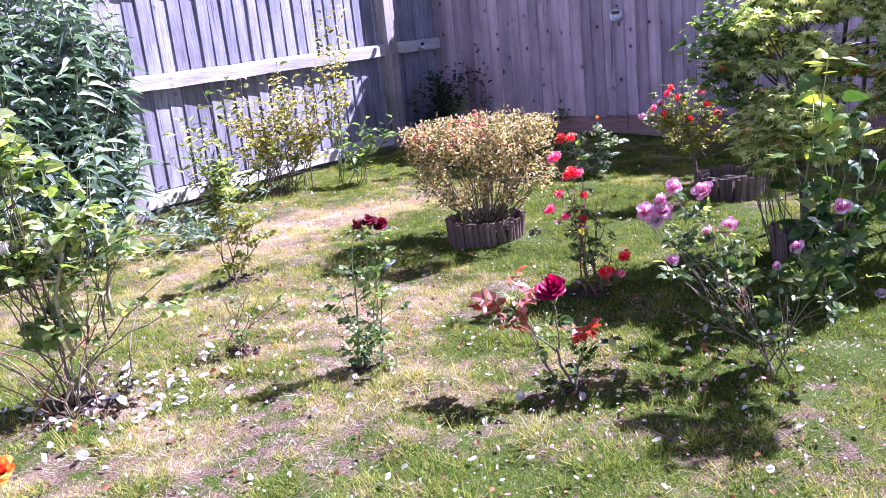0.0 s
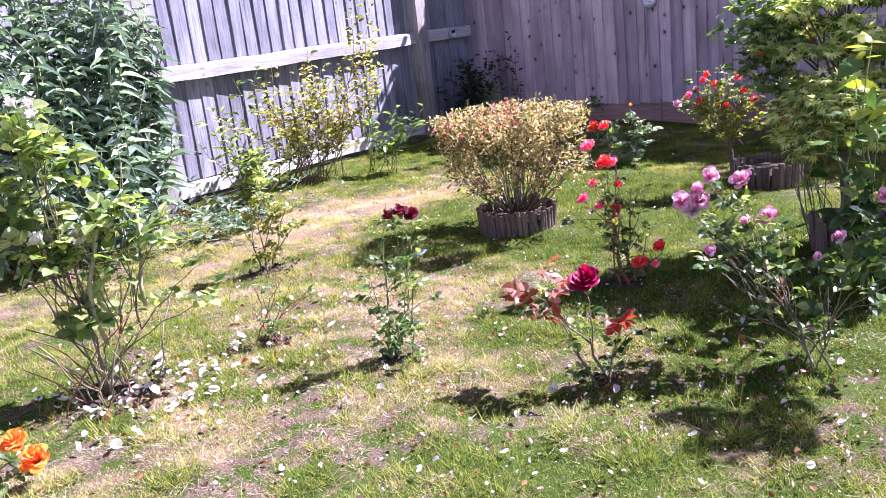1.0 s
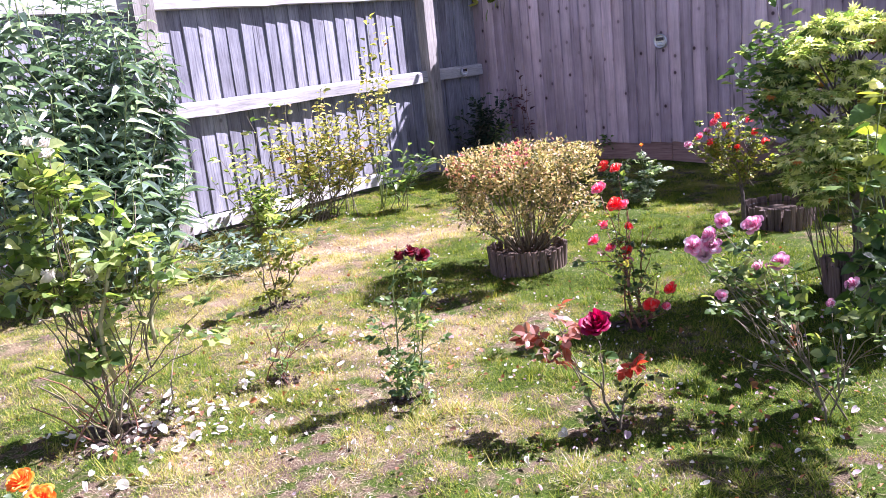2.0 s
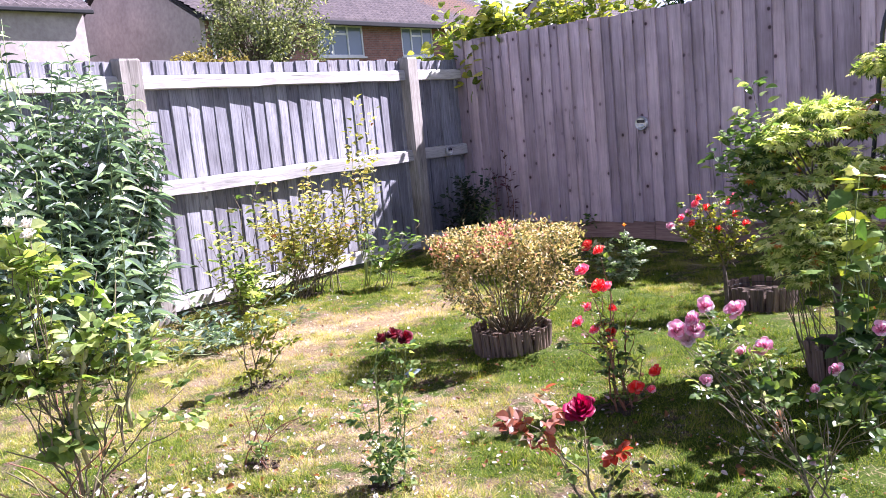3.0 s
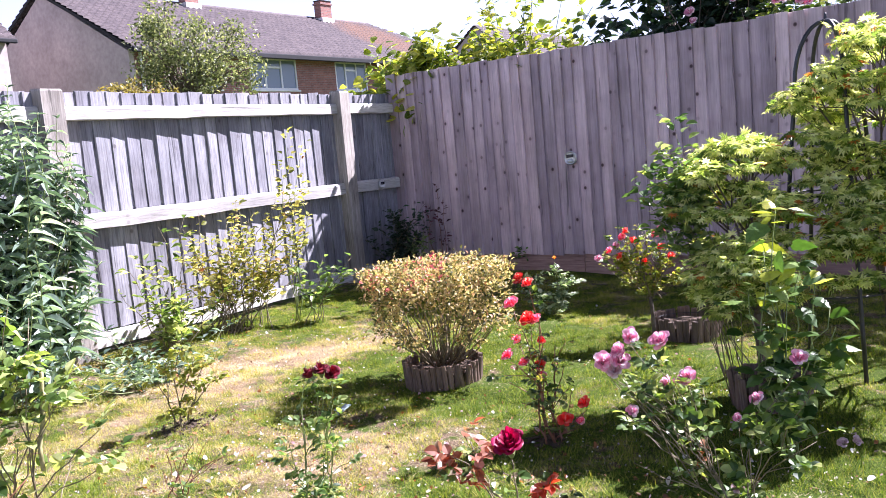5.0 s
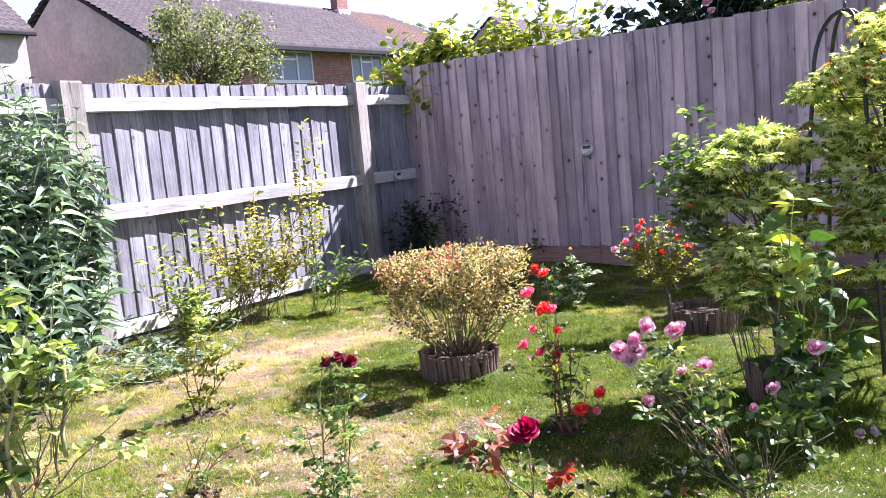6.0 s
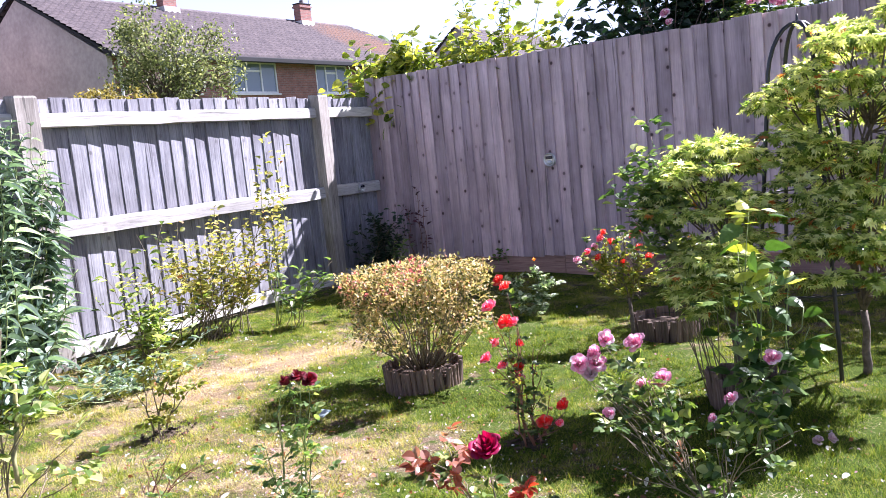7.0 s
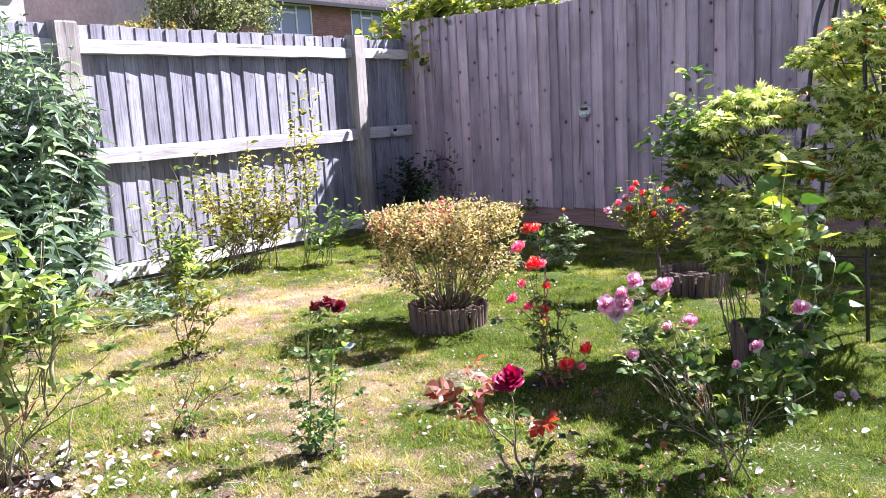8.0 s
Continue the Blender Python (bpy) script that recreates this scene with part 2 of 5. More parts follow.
M = {
    "lawn": ground_material(),
    "blade": blade_material("grass_blade", [(0.0, (0.02, 0.046, 0.008)), (0.26, (0.105, 0.172, 0.018)), (0.55, (0.27, 0.28, 0.052)), (0.85, (0.5, 0.4, 0.165))], 0.28, (1.0, 1.0, 0.25)),
    "straw": blade_material("dry_grass", [(0.0, (0.13, 0.098, 0.058)), (0.5, (0.3, 0.245, 0.145)), (1.0, (0.52, 0.46, 0.32))], 0.15, (1.0, 0.92, 0.65)),
    "clipping": blade_material("grass_clipping", [(0.0, (0.222, 0.185, 0.104)), (0.5, (0.444, 0.4, 0.266)), (1.0, (0.592, 0.562, 0.444))], 0.1, (1.0, 0.9, 0.6)),
    "grey_board": wood_material("weathered_board", (0.115, 0.115, 0.134), (0.272, 0.272, 0.308), (0.42, 0.415, 0.445), "Z", knots=0.6, stain=0.6, grain=0.8),
    "grey_rail": wood_material("weathered_rail", (0.37, 0.348, 0.326), (0.58, 0.56, 0.53), (0.68, 0.665, 0.635), "Y", knots=0.4, stain=0.25),
    "grey_post": wood_material("weathered_post", (0.195, 0.173, 0.15), (0.33, 0.3, 0.27), (0.45, 0.42, 0.383), "Z", stain=0.6),
    "brown_board": wood_material("treated_board", (0.4, 0.31, 0.33), (0.555, 0.44, 0.468), (0.69, 0.575, 0.6), "Z", knots=0.95, stain=0.5, grain=0.55),
    "gravel_board": wood_material("gravel_board", (0.2, 0.115, 0.095), (0.31, 0.19, 0.16), (0.4, 0.27, 0.225), "X", stain=0.6),
    "log": wood_material("log_edging", (0.075, 0.05, 0.039), (0.165, 0.112, 0.086), (0.29, 0.21, 0.162), "Z", stain=0.6),
    "cane": plain_material("woody_stem", (0.10, 0.075, 0.045), (0.24, 0.2, 0.11), 60, 0.7),
    "green_cane": plain_material("green_stem", (0.12, 0.17, 0.045), (0.26, 0.3, 0.1), 50, 0.5),
    "red_cane": plain_material("reddish_stem", (0.14, 0.045, 0.03), (0.26, 0.12, 0.06), 50, 0.5),
    "bark": plain_material("bark", (0.06, 0.045, 0.035), (0.17, 0.13, 0.1), 40, 0.9, rel=0.8, dist=0.006),
    "rose_leaf": leaf_material("rose_leaf", [(0.0, (0.02, 0.045, 0.012)), (0.45, (0.075, 0.13, 0.034)), (0.8, (0.2, 0.26, 0.08)), (1.0, (0.42, 0.43, 0.17))], (0.95, 1.0, 0.3), 0.3, 0.34),
    "pale_leaf": leaf_material("pale_rose_leaf", [(0.0, (0.0624, 0.113, 0.039)), (0.45, (0.133, 0.203, 0.0702)), (0.85, (0.25, 0.304, 0.125)), (1.0, (0.374, 0.374, 0.14))], (0.9, 1.0, 0.4), 0.42, 0.36),
    "red_leaf": leaf_material("young_red_leaf", [(0.0, (0.15, 0.055, 0.03)), (0.35, (0.29, 0.115, 0.065)), (0.65, (0.4, 0.22, 0.17)), (0.85, (0.46, 0.36, 0.31)), (1.0, (0.16, 0.19, 0.06))], (1.0, 0.45, 0.25), 0.4, 0.3),
    "scarlet_leaf": leaf_material("scarlet_leaf", [(0.0, (0.351, 0.0468, 0.0234)), (0.6, (0.484, 0.0936, 0.039)), (1.0, (0.468, 0.273, 0.234))], (1.0, 0.4, 0.2), 0.45, 0.35),
    # the whitish tones put sun glare on the leaf tops into the colour
    "maple_leaf": leaf_material("maple_leaf", [(0.0, (0.05, 0.09, 0.022)), (0.25, (0.16, 0.23, 0.055)), (0.5, (0.38, 0.43, 0.16)), (0.74, (0.64, 0.63, 0.36)), (0.975, (0.8, 0.78, 0.57)), (0.98, (0.45, 0.16, 0.04)), (1.0, (0.4, 0.12, 0.04))], (0.97, 1.0, 0.42), 0.5, 0.28),
    "big_leaf": leaf_material("broad_leaf", [(0.0, (0.02, 0.05, 0.014)), (0.45, (0.065, 0.125, 0.03)), (0.8, (0.15, 0.23, 0.06)), (1.0, (0.36, 0.41, 0.15))], (0.95, 1.0, 0.3), 0.34, 0.4),
    "top_leaf": leaf_material("lime_top_leaf", [(0.0, (0.22, 0.275, 0.045)), (0.6, (0.39, 0.41, 0.07)), (1.0, (0.5, 0.49, 0.15))], (1.0, 1.0, 0.2), 0.5, 0.4),
    # pale stops paint the white highlights of glossy leaves into the base colour
    "glossy_leaf": leaf_material("glossy_leaf", [(0.0, (0.06, 0.1, 0.05)), (0.4, (0.2, 0.25, 0.14)), (0.75, (0.42, 0.46, 0.33)), (1.0, (0.6, 0.62, 0.5))], (0.9, 1.0, 0.5), 0.32, 0.2),
    "white_rose_leaf": leaf_material("yellowish_rose_leaf", [(0.0, (0.035, 0.07, 0.02)), (0.35, (0.14, 0.21, 0.055)), (0.7, (0.32, 0.38, 0.14)), (1.0, (0.56, 0.57, 0.32))], (0.98, 1.0, 0.36), 0.43, 0.28),
    "tan_cane": plain_material("tan_green_stem", (0.2, 0.19, 0.08), (0.42, 0.38, 0.18), 45, 0.55),
    "grey_leaf": leaf_material("willow_leaf", [(0.0, (0.035, 0.06, 0.045)), (0.4, (0.13, 0.18, 0.14)), (0.8, (0.31, 0.38, 0.31)), (1.0, (0.52, 0.57, 0.49))], (0.85, 1.0, 0.5), 0.33, 0.28),
    "lime_leaf": leaf_material("lime_leaf", [(0.0, (0.109, 0.148, 0.0312)), (0.5, (0.218, 0.257, 0.0546)), (0.9, (0.374, 0.359, 0.101)), (1.0, (0.312, 0.156, 0.078))], (1.0, 0.95, 0.25), 0.42, 0.45),
    "cream_leaf": leaf_material("cream_leaf", [(0.0, (0.05, 0.06, 0.018)), (0.3, (0.17, 0.175, 0.06)), (0.56, (0.41, 0.36, 0.16)), (0.8, (0.57, 0.48, 0.28)), (0.92, (0.63, 0.5, 0.36)), (1.0, (0.36, 0.17, 0.12))], (1.0, 0.9, 0.5), 0.36, 0.5),
    "pale_lime": leaf_material("pale_lime_leaf", [(0.0, (0.08, 0.1, 0.03)), (0.4, (0.27, 0.29, 0.08)), (0.8, (0.52, 0.49, 0.2)), (0.93, (0.62, 0.54, 0.32)), (1.0, (0.4, 0.17, 0.11))], (1.0, 0.95, 0.45), 0.5, 0.45),
    "pink_tip": leaf_material("pink_tip", [(0.0, (0.36, 0.09, 0.11)), (1.0, (0.5, 0.25, 0.22))], (1.0, 0.5, 0.5), 0.35),
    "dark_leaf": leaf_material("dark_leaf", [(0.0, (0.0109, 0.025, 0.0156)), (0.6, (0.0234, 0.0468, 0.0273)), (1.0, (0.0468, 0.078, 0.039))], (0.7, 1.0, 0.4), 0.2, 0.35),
    "plum_leaf": leaf_material("plum_leaf", [(0.0, (0.039, 0.014, 0.0234)), (1.0, (0.109, 0.039, 0.0546))], (1.0, 0.3, 0.4), 0.25),
    "tree_leaf": leaf_material("far_tree_leaf", [(0.0, (0.05, 0.065, 0.03)), (0.5, (0.13, 0.15, 0.075)), (0.9, (0.27, 0.28, 0.16)), (1.0, (0.4, 0.38, 0.24))], (0.95, 1.0, 0.5), 0.38),
    "gold_leaf": leaf_material("golden_leaf", [(0.0, (0.14, 0.133, 0.0468)), (1.0, (0.328, 0.281, 0.109))], (1.0, 0.9, 0.4), 0.35),
    "vine_leaf": leaf_material("vine_leaf", [(0.0, (0.08, 0.13, 0.03)), (0.5, (0.2, 0.25, 0.05)), (0.8, (0.42, 0.42, 0.08)), (1.0, (0.5, 0.47, 0.14))], (1.0, 1.0, 0.3), 0.45),
    "crimson": leaf_material("crimson_petal", [(0.0, (0.2, 0.003, 0.035)), (1.0, (0.4, 0.012, 0.1))], (1.0, 0.25, 0.45), 0.25, 0.5),
    "maroon": leaf_material("maroon_petal", [(0.0, (0.0756, 0.00504, 0.0118)), (1.0, (0.202, 0.0168, 0.0336))], (1.0, 0.2, 0.2), 0.2, 0.55),
    "coral": leaf_material("coral_petal", [(0.0, (0.72, 0.05, 0.05)), (0.5, (0.82, 0.13, 0.09)), (0.8, (0.86, 0.26, 0.2)), (1.0, (0.9, 0.55, 0.5))], (1.0, 0.55, 0.4), 0.42, 0.45),
    "orange": leaf_material("orange_petal", [(0.0, (0.74, 0.2, 0.015)), (0.5, (0.8, 0.36, 0.03)), (1.0, (0.84, 0.6, 0.16))], (1.0, 0.7, 0.3), 0.3, 0.5),
    "mauve": leaf_material("mauve_petal", [(0.0, (0.58, 0.2, 0.34)), (0.35, (0.7, 0.4, 0.5)), (0.7, (0.78, 0.62, 0.66)), (1.0, (0.84, 0.8, 0.8))], (1.0, 0.75, 0.85), 0.3, 0.5),
    "hot_pink": leaf_material("pink_petal", [(0.0, (0.78, 0.1, 0.22)), (0.5, (0.84, 0.32, 0.4)), (1.0, (0.9, 0.72, 0.72))], (1.0, 0.55, 0.6), 0.4, 0.45),
    "white": leaf_material("white_petal", [(0.0, (0.605, 0.571, 0.487)), (1.0, (0.722, 0.706, 0.672))], (1.0, 0.97, 0.9), 0.3, 0.6),
    "blush": leaf_material("blush_petal", [(0.0, (0.5, 0.36, 0.38)), (1.0, (0.66, 0.57, 0.57))], (1.0, 0.8, 0.9), 0.25, 0.6),
    "dead": leaf_material("dry_leaf", [(0.0, (0.101, 0.0546, 0.0312)), (0.6, (0.234, 0.109, 0.0468)), (1.0, (0.39, 0.172, 0.0624))], (1.0, 0.6, 0.3), 0.25, 0.6),
    "soil": plain_material("bare_soil", (0.024, 0.016, 0.0104), (0.112, 0.072, 0.0464), 45, 0.95, rel=1.0, dist=0.02),
    "render": plain_material("house_render", (0.36, 0.305, 0.3), (0.47, 0.41, 0.4), 6, 0.95),
    "roof_tile": roof_material(),
    "brick": brick_material(),
    "upvc": plain_material("white_frame", (0.637, 0.637, 0.637), (0.697, 0.697, 0.697), 5, 0.4),
    "glass": glass_material(),
    "gutter": plain_material("black_gutter", (0.015, 0.016, 0.02), (0.022, 0.022, 0.026), 5, 0.95),
    "lead": plain_material("pale_flashing", (0.4, 0.4, 0.4), (0.62, 0.6, 0.58), 5, 0.7),
    "metal": plain_material("black_metal", (0.012, 0.012, 0.014), (0.025, 0.025, 0.03), 40, 0.35),
    "steel": plain_material("brushed_steel", (0.5, 0.5, 0.5), (0.66, 0.66, 0.66), 60, 0.35, 0.8),
    "panel": plain_material("solar_cell", (0.008, 0.01, 0.02), (0.02, 0.025, 0.045), 20, 0.15),
    "lens": plain_material("clear_lens", (0.6, 0.62, 0.62), (0.72, 0.74, 0.74), 30, 0.2),
    "tag": plain_material("plastic_tag", (0.22, 0.27, 0.27), (0.34, 0.4, 0.39), 30, 0.3),
}


# ---- mesh helpers ----
def fast_mesh(name, v, f, mat, smooth=False, dry=None):
    v, f = np.asarray(v, np.float32), np.asarray(f, np.int32)
    me = bpy.data.meshes.new(name)
    k = f.shape[1]
    me.vertices.add(len(v))
    me.vertices.foreach_set("co", v.ravel())
    me.loops.add(f.size)
    me.loops.foreach_set("vertex_index", f.ravel())
    me.polygons.add(len(f))
    me.polygons.foreach_set("loop_start", np.arange(0, f.size, k, dtype=np.int32))
    me.polygons.foreach_set("use_smooth", np.full(len(f), smooth))
    if dry is not None:
        at = me.attributes.new("dry", "FLOAT", "POINT")
        at.data.foreach_set("value", np.asarray(dry, np.float32))
    me.update(calc_edges=True)
    me.materials.append(mat)
    return me


class Geo:
    """Triangles gathered for one mesh."""

    def __init__(self):
        self.v, self.f, self.n = [], [], 0

    def add(self, v, f):
        v, f = np.asarray(v, float).reshape(-1, 3), np.asarray(f, int).reshape(-1, 3)
        self.v.append(v)
        self.f.append(f + self.n)
        self.n += len(v)
        return self

    def loft(self, rings, cap=True):
        """Closed rings of equal length joined one to the next."""
        rings = np.asarray(rings, float)
        r, k = rings.shape[:2]
        f = []
        for i in range(r - 1):
            for j in range(k):
                a, b, c, d = i * k + j, i * k + (j + 1) % k, (i + 1) * k + (j + 1) % k, (i + 1) * k + j
                f += [(a, b, c), (a, c, d)]
        if cap:
            for j in range(1, k - 1):
                f += [(0, j + 1, j), ((r - 1) * k, (r - 1) * k + j, (r - 1) * k + j + 1)]
        return self.add(rings.reshape(-1, 3), f)

    def tube(self, pts, r0, r1, sides=6):
        pts = np.asarray(pts, float)
        n = len(pts)
        t = np.gradient(pts, axis=0)
        t /= np.linalg.norm(t, axis=1)[:, None] + 1e-9
        ref = np.array([0.3, 0.9, 0.1]) if abs(t[0][2]) > 0.8 else np.array([0, 0, 1.0])
        a = np.cross(t, ref)
        a /= np.linalg.norm(a, axis=1)[:, None] + 1e-9
        b = np.cross(t, a)
        ang = np.linspace(0, 2 * np.pi, sides, endpoint=False)
        r = np.linspace(r0, r1, n)[:, None, None]
        return self.loft(pts[:, None] + r * (np.cos(ang)[None, :, None] * a[:, None] + np.sin(ang)[None, :, None] * b[:, None]))

    def box(self, lo, hi, c=0.0):
        """A box with chamfered upright and top edges."""
        (x0, y0, z0), (x1, y1, z1) = lo, hi
        if c <= 0:
            ring = lambda z, d: [(x0 + d, y0 + d, z), (x1 - d, y0 + d, z), (x1 - d, y1 - d, z), (x0 + d, y1 - d, z)]
            return self.loft([ring(z0, 0), ring(z1, 0)])
        o = lambda z, d: [(x0 + d + c, y0 + d, z), (x1 - d - c, y0 + d, z), (x1 - d, y0 + d + c, z), (x1 - d, y1 - d - c, z), (x1 - d - c, y1 - d, z), (x0 + d + c, y1 - d, z), (x0 + d, y1 - d - c, z), (x0 + d, y0 + d + c, z)]
        return self.loft([o(z0, c * 0.5), o(z0 + c, 0), o(z1 - c, 0), o(z1, c * 0.7)])

    def mesh(self, name, mat, smooth=False):
        return fast_mesh(name, np.concatenate(self.v), np.concatenate(self.f), mat, smooth)


def thing(name, at, label, category, group="", kind=""):
    ob = new(name)
    ob.empty_display_size = 0.05
    ob.location = at
    return tagged(ob, label, category, group, kind)


def part(name, geo, mat, parent, label="", smooth=False):
    """Links gathered triangles, given in world metres, as one mesh under a thing or part."""
    me = geo.mesh(name, M[mat], smooth) if isinstance(geo, Geo) else geo
    ob = new(name, me)
    if parent is not None:
        ob.parent = parent
        base = Vector((0, 0, 0))
        p = parent
        while p is not None:
            base += p.location
            p = p.parent
        ob.location = -base
    return tagged(ob, label)


def unit(v):
    v = np.asarray(v, float)
    return v / (np.linalg.norm(v, axis=-1, keepdims=True) + 1e-9)


# leaf outlines: places as (along, across, up), with triangles
def strip_leaf(widths, droop, fold):
    us = np.linspace(0, 1, len(widths))
    v, f = [], []
    for u, w in zip(us, widths):
        z = -droop * u * u
        v += [(u, -w, z + fold * w), (u, 0, z), (u, w, z + fold * w)]
    for i in range(len(widths) - 1):
        a = 3 * i
        if widths[i + 1] == 0:
            f += [(a, a + 4, a + 1), (a + 1, a + 4, a + 2)]
        elif widths[i] == 0:
            f += [(a + 1, a + 3, a + 4), (a + 1, a + 4, a + 5)]
        else:
            f += [(a, a + 3, a + 4), (a, a + 4, a + 1), (a + 1, a + 4, a + 5), (a + 1, a + 5, a + 2)]
    v, f = np.array(v, float), np.array(f)
    used = np.unique(f)
    re = np.zeros(len(v), int)
    re[used] = np.arange(len(used))
    return v[used], re[f]


def palm_leaf(lobes):
    v, f = [(0.28, 0, 0)], []
    for deg, ln in lobes:
        a = radians(deg)
        d, s = np.array([math.cos(a), math.sin(a)]), np.array([-math.sin(a), math.cos(a)])
        c = np.array([0.28, 0])
        k = len(v)
        for along, across, z in ((0.44, -0.15, 0.03), (1.0, 0, -0.14), (0.44, 0.15, 0.03)):
            p = c + ln * (d * along + s * across)
            v.append((p[0], p[1], z * ln))
        f += [(0, k, k + 1), (0, k + 1, k + 2)]
    return np.array(v, float), np.array(f)


def heart_leaf():
    half = [(0, 0.0), (-0.08, 0.2), (0.05, 0.43), (0.2, 0.5), (0.3, 0.42), (0.42, 0.47), (0.56, 0.33), (0.64, 0.34), (0.8, 0.16), (1.0, 0.0)]
    ring = half + [(u, -w) for u, w in half[-2:0:-1]]
    v = [(0.4, 0, 0.05)] + [(u, w, -0.1 * abs(w) - 0.12 * u * u) for u, w in ring]
    n = len(ring)
    return np.array(v, float), np.array([(0, 1 + (i + 1) % n, 1 + i) for i in range(n)])


LEAF = {
    "rose": strip_leaf([0, 0.34, 0.48, 0.52, 0.46, 0.28, 0], 0.2, 0.28),
    "oval": strip_leaf([0, 0.42, 0.46, 0.28, 0], 0.16, 0.3),
    "lance": strip_leaf([0, 0.4, 0.5, 0.38, 0.2, 0], 0.42, 0.3),
    "palm": palm_leaf([(-112, 0.48), (-72, 0.64), (-36, 0.74), (0, 0.8), (36, 0.74), (72, 0.64), (112, 0.48)]),
    "heart": heart_leaf(),
    "petal": strip_leaf([0.2, 0.48, 0.56, 0.5, 0.26], -0.35, 0.7),
}


def leaf_batch(kind, P, D, N, L, W):
    tv, tf = LEAF[kind]
    P, D = np.asarray(P, float), unit(D)
    S = unit(np.cross(D, N))
    U = np.cross(S, D)
    L, W = np.asarray(L, float)[:, None, None], np.asarray(W, float)[:, None, None]
    v = P[:, None] + D[:, None] * tv[None, :, :1] * L + S[:, None] * tv[None, :, 1:2] * W + U[:, None] * tv[None, :, 2:] * L
    f = tf[None] + (np.arange(len(P)) * len(tv))[:, None, None]
    return v.reshape(-1, 3), f.reshape(-1, 3)


class Leaves:
    def __init__(self, kind):
        self.kind, self.rows = kind, []

    def one(self, p, d, n, length, width):
        self.rows.append((*p, *d, *n, length, width))

    def geo(self):
        a = np.array(self.rows)
        return Geo().add(*leaf_batch(self.kind, a[:, :3], a[:, 3:6], a[:, 6:9], a[:, 9], a[:, 10]))


def spray(leaves, p, d, size, count=5):
    """A compound leaf: a leaflet at the end and pairs along the stalk."""
    d = unit(d)
    size = size * 1.18
    n = unit(np.array([0, 0, 1.0]) + rng.normal(0, 0.45, 3))
    s = unit(np.cross(d, n))
    leaves.one(p + d * size * 1.5, d + rng.normal(0, 0.15, 3), n, size * 1.1, size * 0.86)
    for i in range((count - 1) // 2):
        q = p + d * size * (0.55 + 0.75 * i)
        for side in (-1, 1):
            leaves.one(q, s * side + d * 0.55 + rng.normal(0, 0.15, 3), n + rng.normal(0, 0.25, 3), size * rng.uniform(0.8, 1.0), size * 0.72)


def curve_to(base, tip, bow=0.15, n=7):
    base, tip = np.asarray(base, float), np.asarray(tip, float)
    out = tip - base
    side = np.array([out[0], out[1], 0.0])
    s = np.linspace(0, 1, n)[:, None]
    wob = rng.normal(0, 0.05, 3) * np.linalg.norm(out)
    kink = rng.normal(0, 0.018, (n, 3)) * np.linalg.norm(out)
    kink[0] = kink[-1] = 0
    return base + out * s - side * bow * np.sin(np.pi * s) + wob * np.sin(np.pi * s) * (1 - 0.3 * s) + kink


def bloom(p, axis, r, mat, parent, rings=4, ragged=0.15, flat=0.6, name="flower", label=""):
    """A double rose bloom of overlapping cupped petals, with its green calyx."""
    g = Geo()
    for k in range(rings):
        part_r = (k + 1) / rings
        n = 4 + k
        for j in range(n):
            a0 = 2 * np.pi * (j + 0.5 * (k % 2)) / n + rng.normal(0, 0.15)
            half = 2.3 / n + 0.25
            rr = r * part_r * rng.uniform(1 - ragged, 1 + ragged)
            h = r * flat * (1.5 - 0.55 * part_r) * rng.uniform(0.85, 1.15)
            v = []
            for s in (0.0, 0.4, 0.75, 1.0):
                for t in (-1, -0.4, 0.4, 1):
                    ang = a0 + t * half * (0.35 + 0.65 * math.sin(math.pi * min(0.25 + 0.6 * s, 0.95)))
                    rad = rr * (0.12 + 0.88 * s ** (0.75 + 0.5 * (1 - part_r))) * (1 - 0.12 * abs(t) * s)
                    z = h * (s ** 0.8) * 1.5 - (0.5 * h * part_r * max(0, s - 0.7) * 3) + rng.normal(0, r * 0.035)
                    v.append((rad * math.cos(ang), rad * math.sin(ang), z))
            f = []
            for a in range(3):
                for b in range(3):
                    q = a * 4 + b
                    f += [(q, q + 1, q + 5), (q, q + 5, q + 4)]
            g.add(v, f)
    m = Vector(axis).normalized().to_track_quat("Z", "Y").to_matrix()
    m = np.array(m)
    g.v = [x @ m.T + np.asarray(p) for x in g.v]
    ob = part(name, g, mat, parent, label, True)
    c = Geo()
    c.tube([np.asarray(p) - unit(axis) * r * 0.35, np.asarray(p) + unit(axis) * r * 0.12], r * 0.16, r * 0.3, 6)
    cal = part("calyx", c, "green_cane", ob)
    cal.location = (0, 0, 0)
    return ob


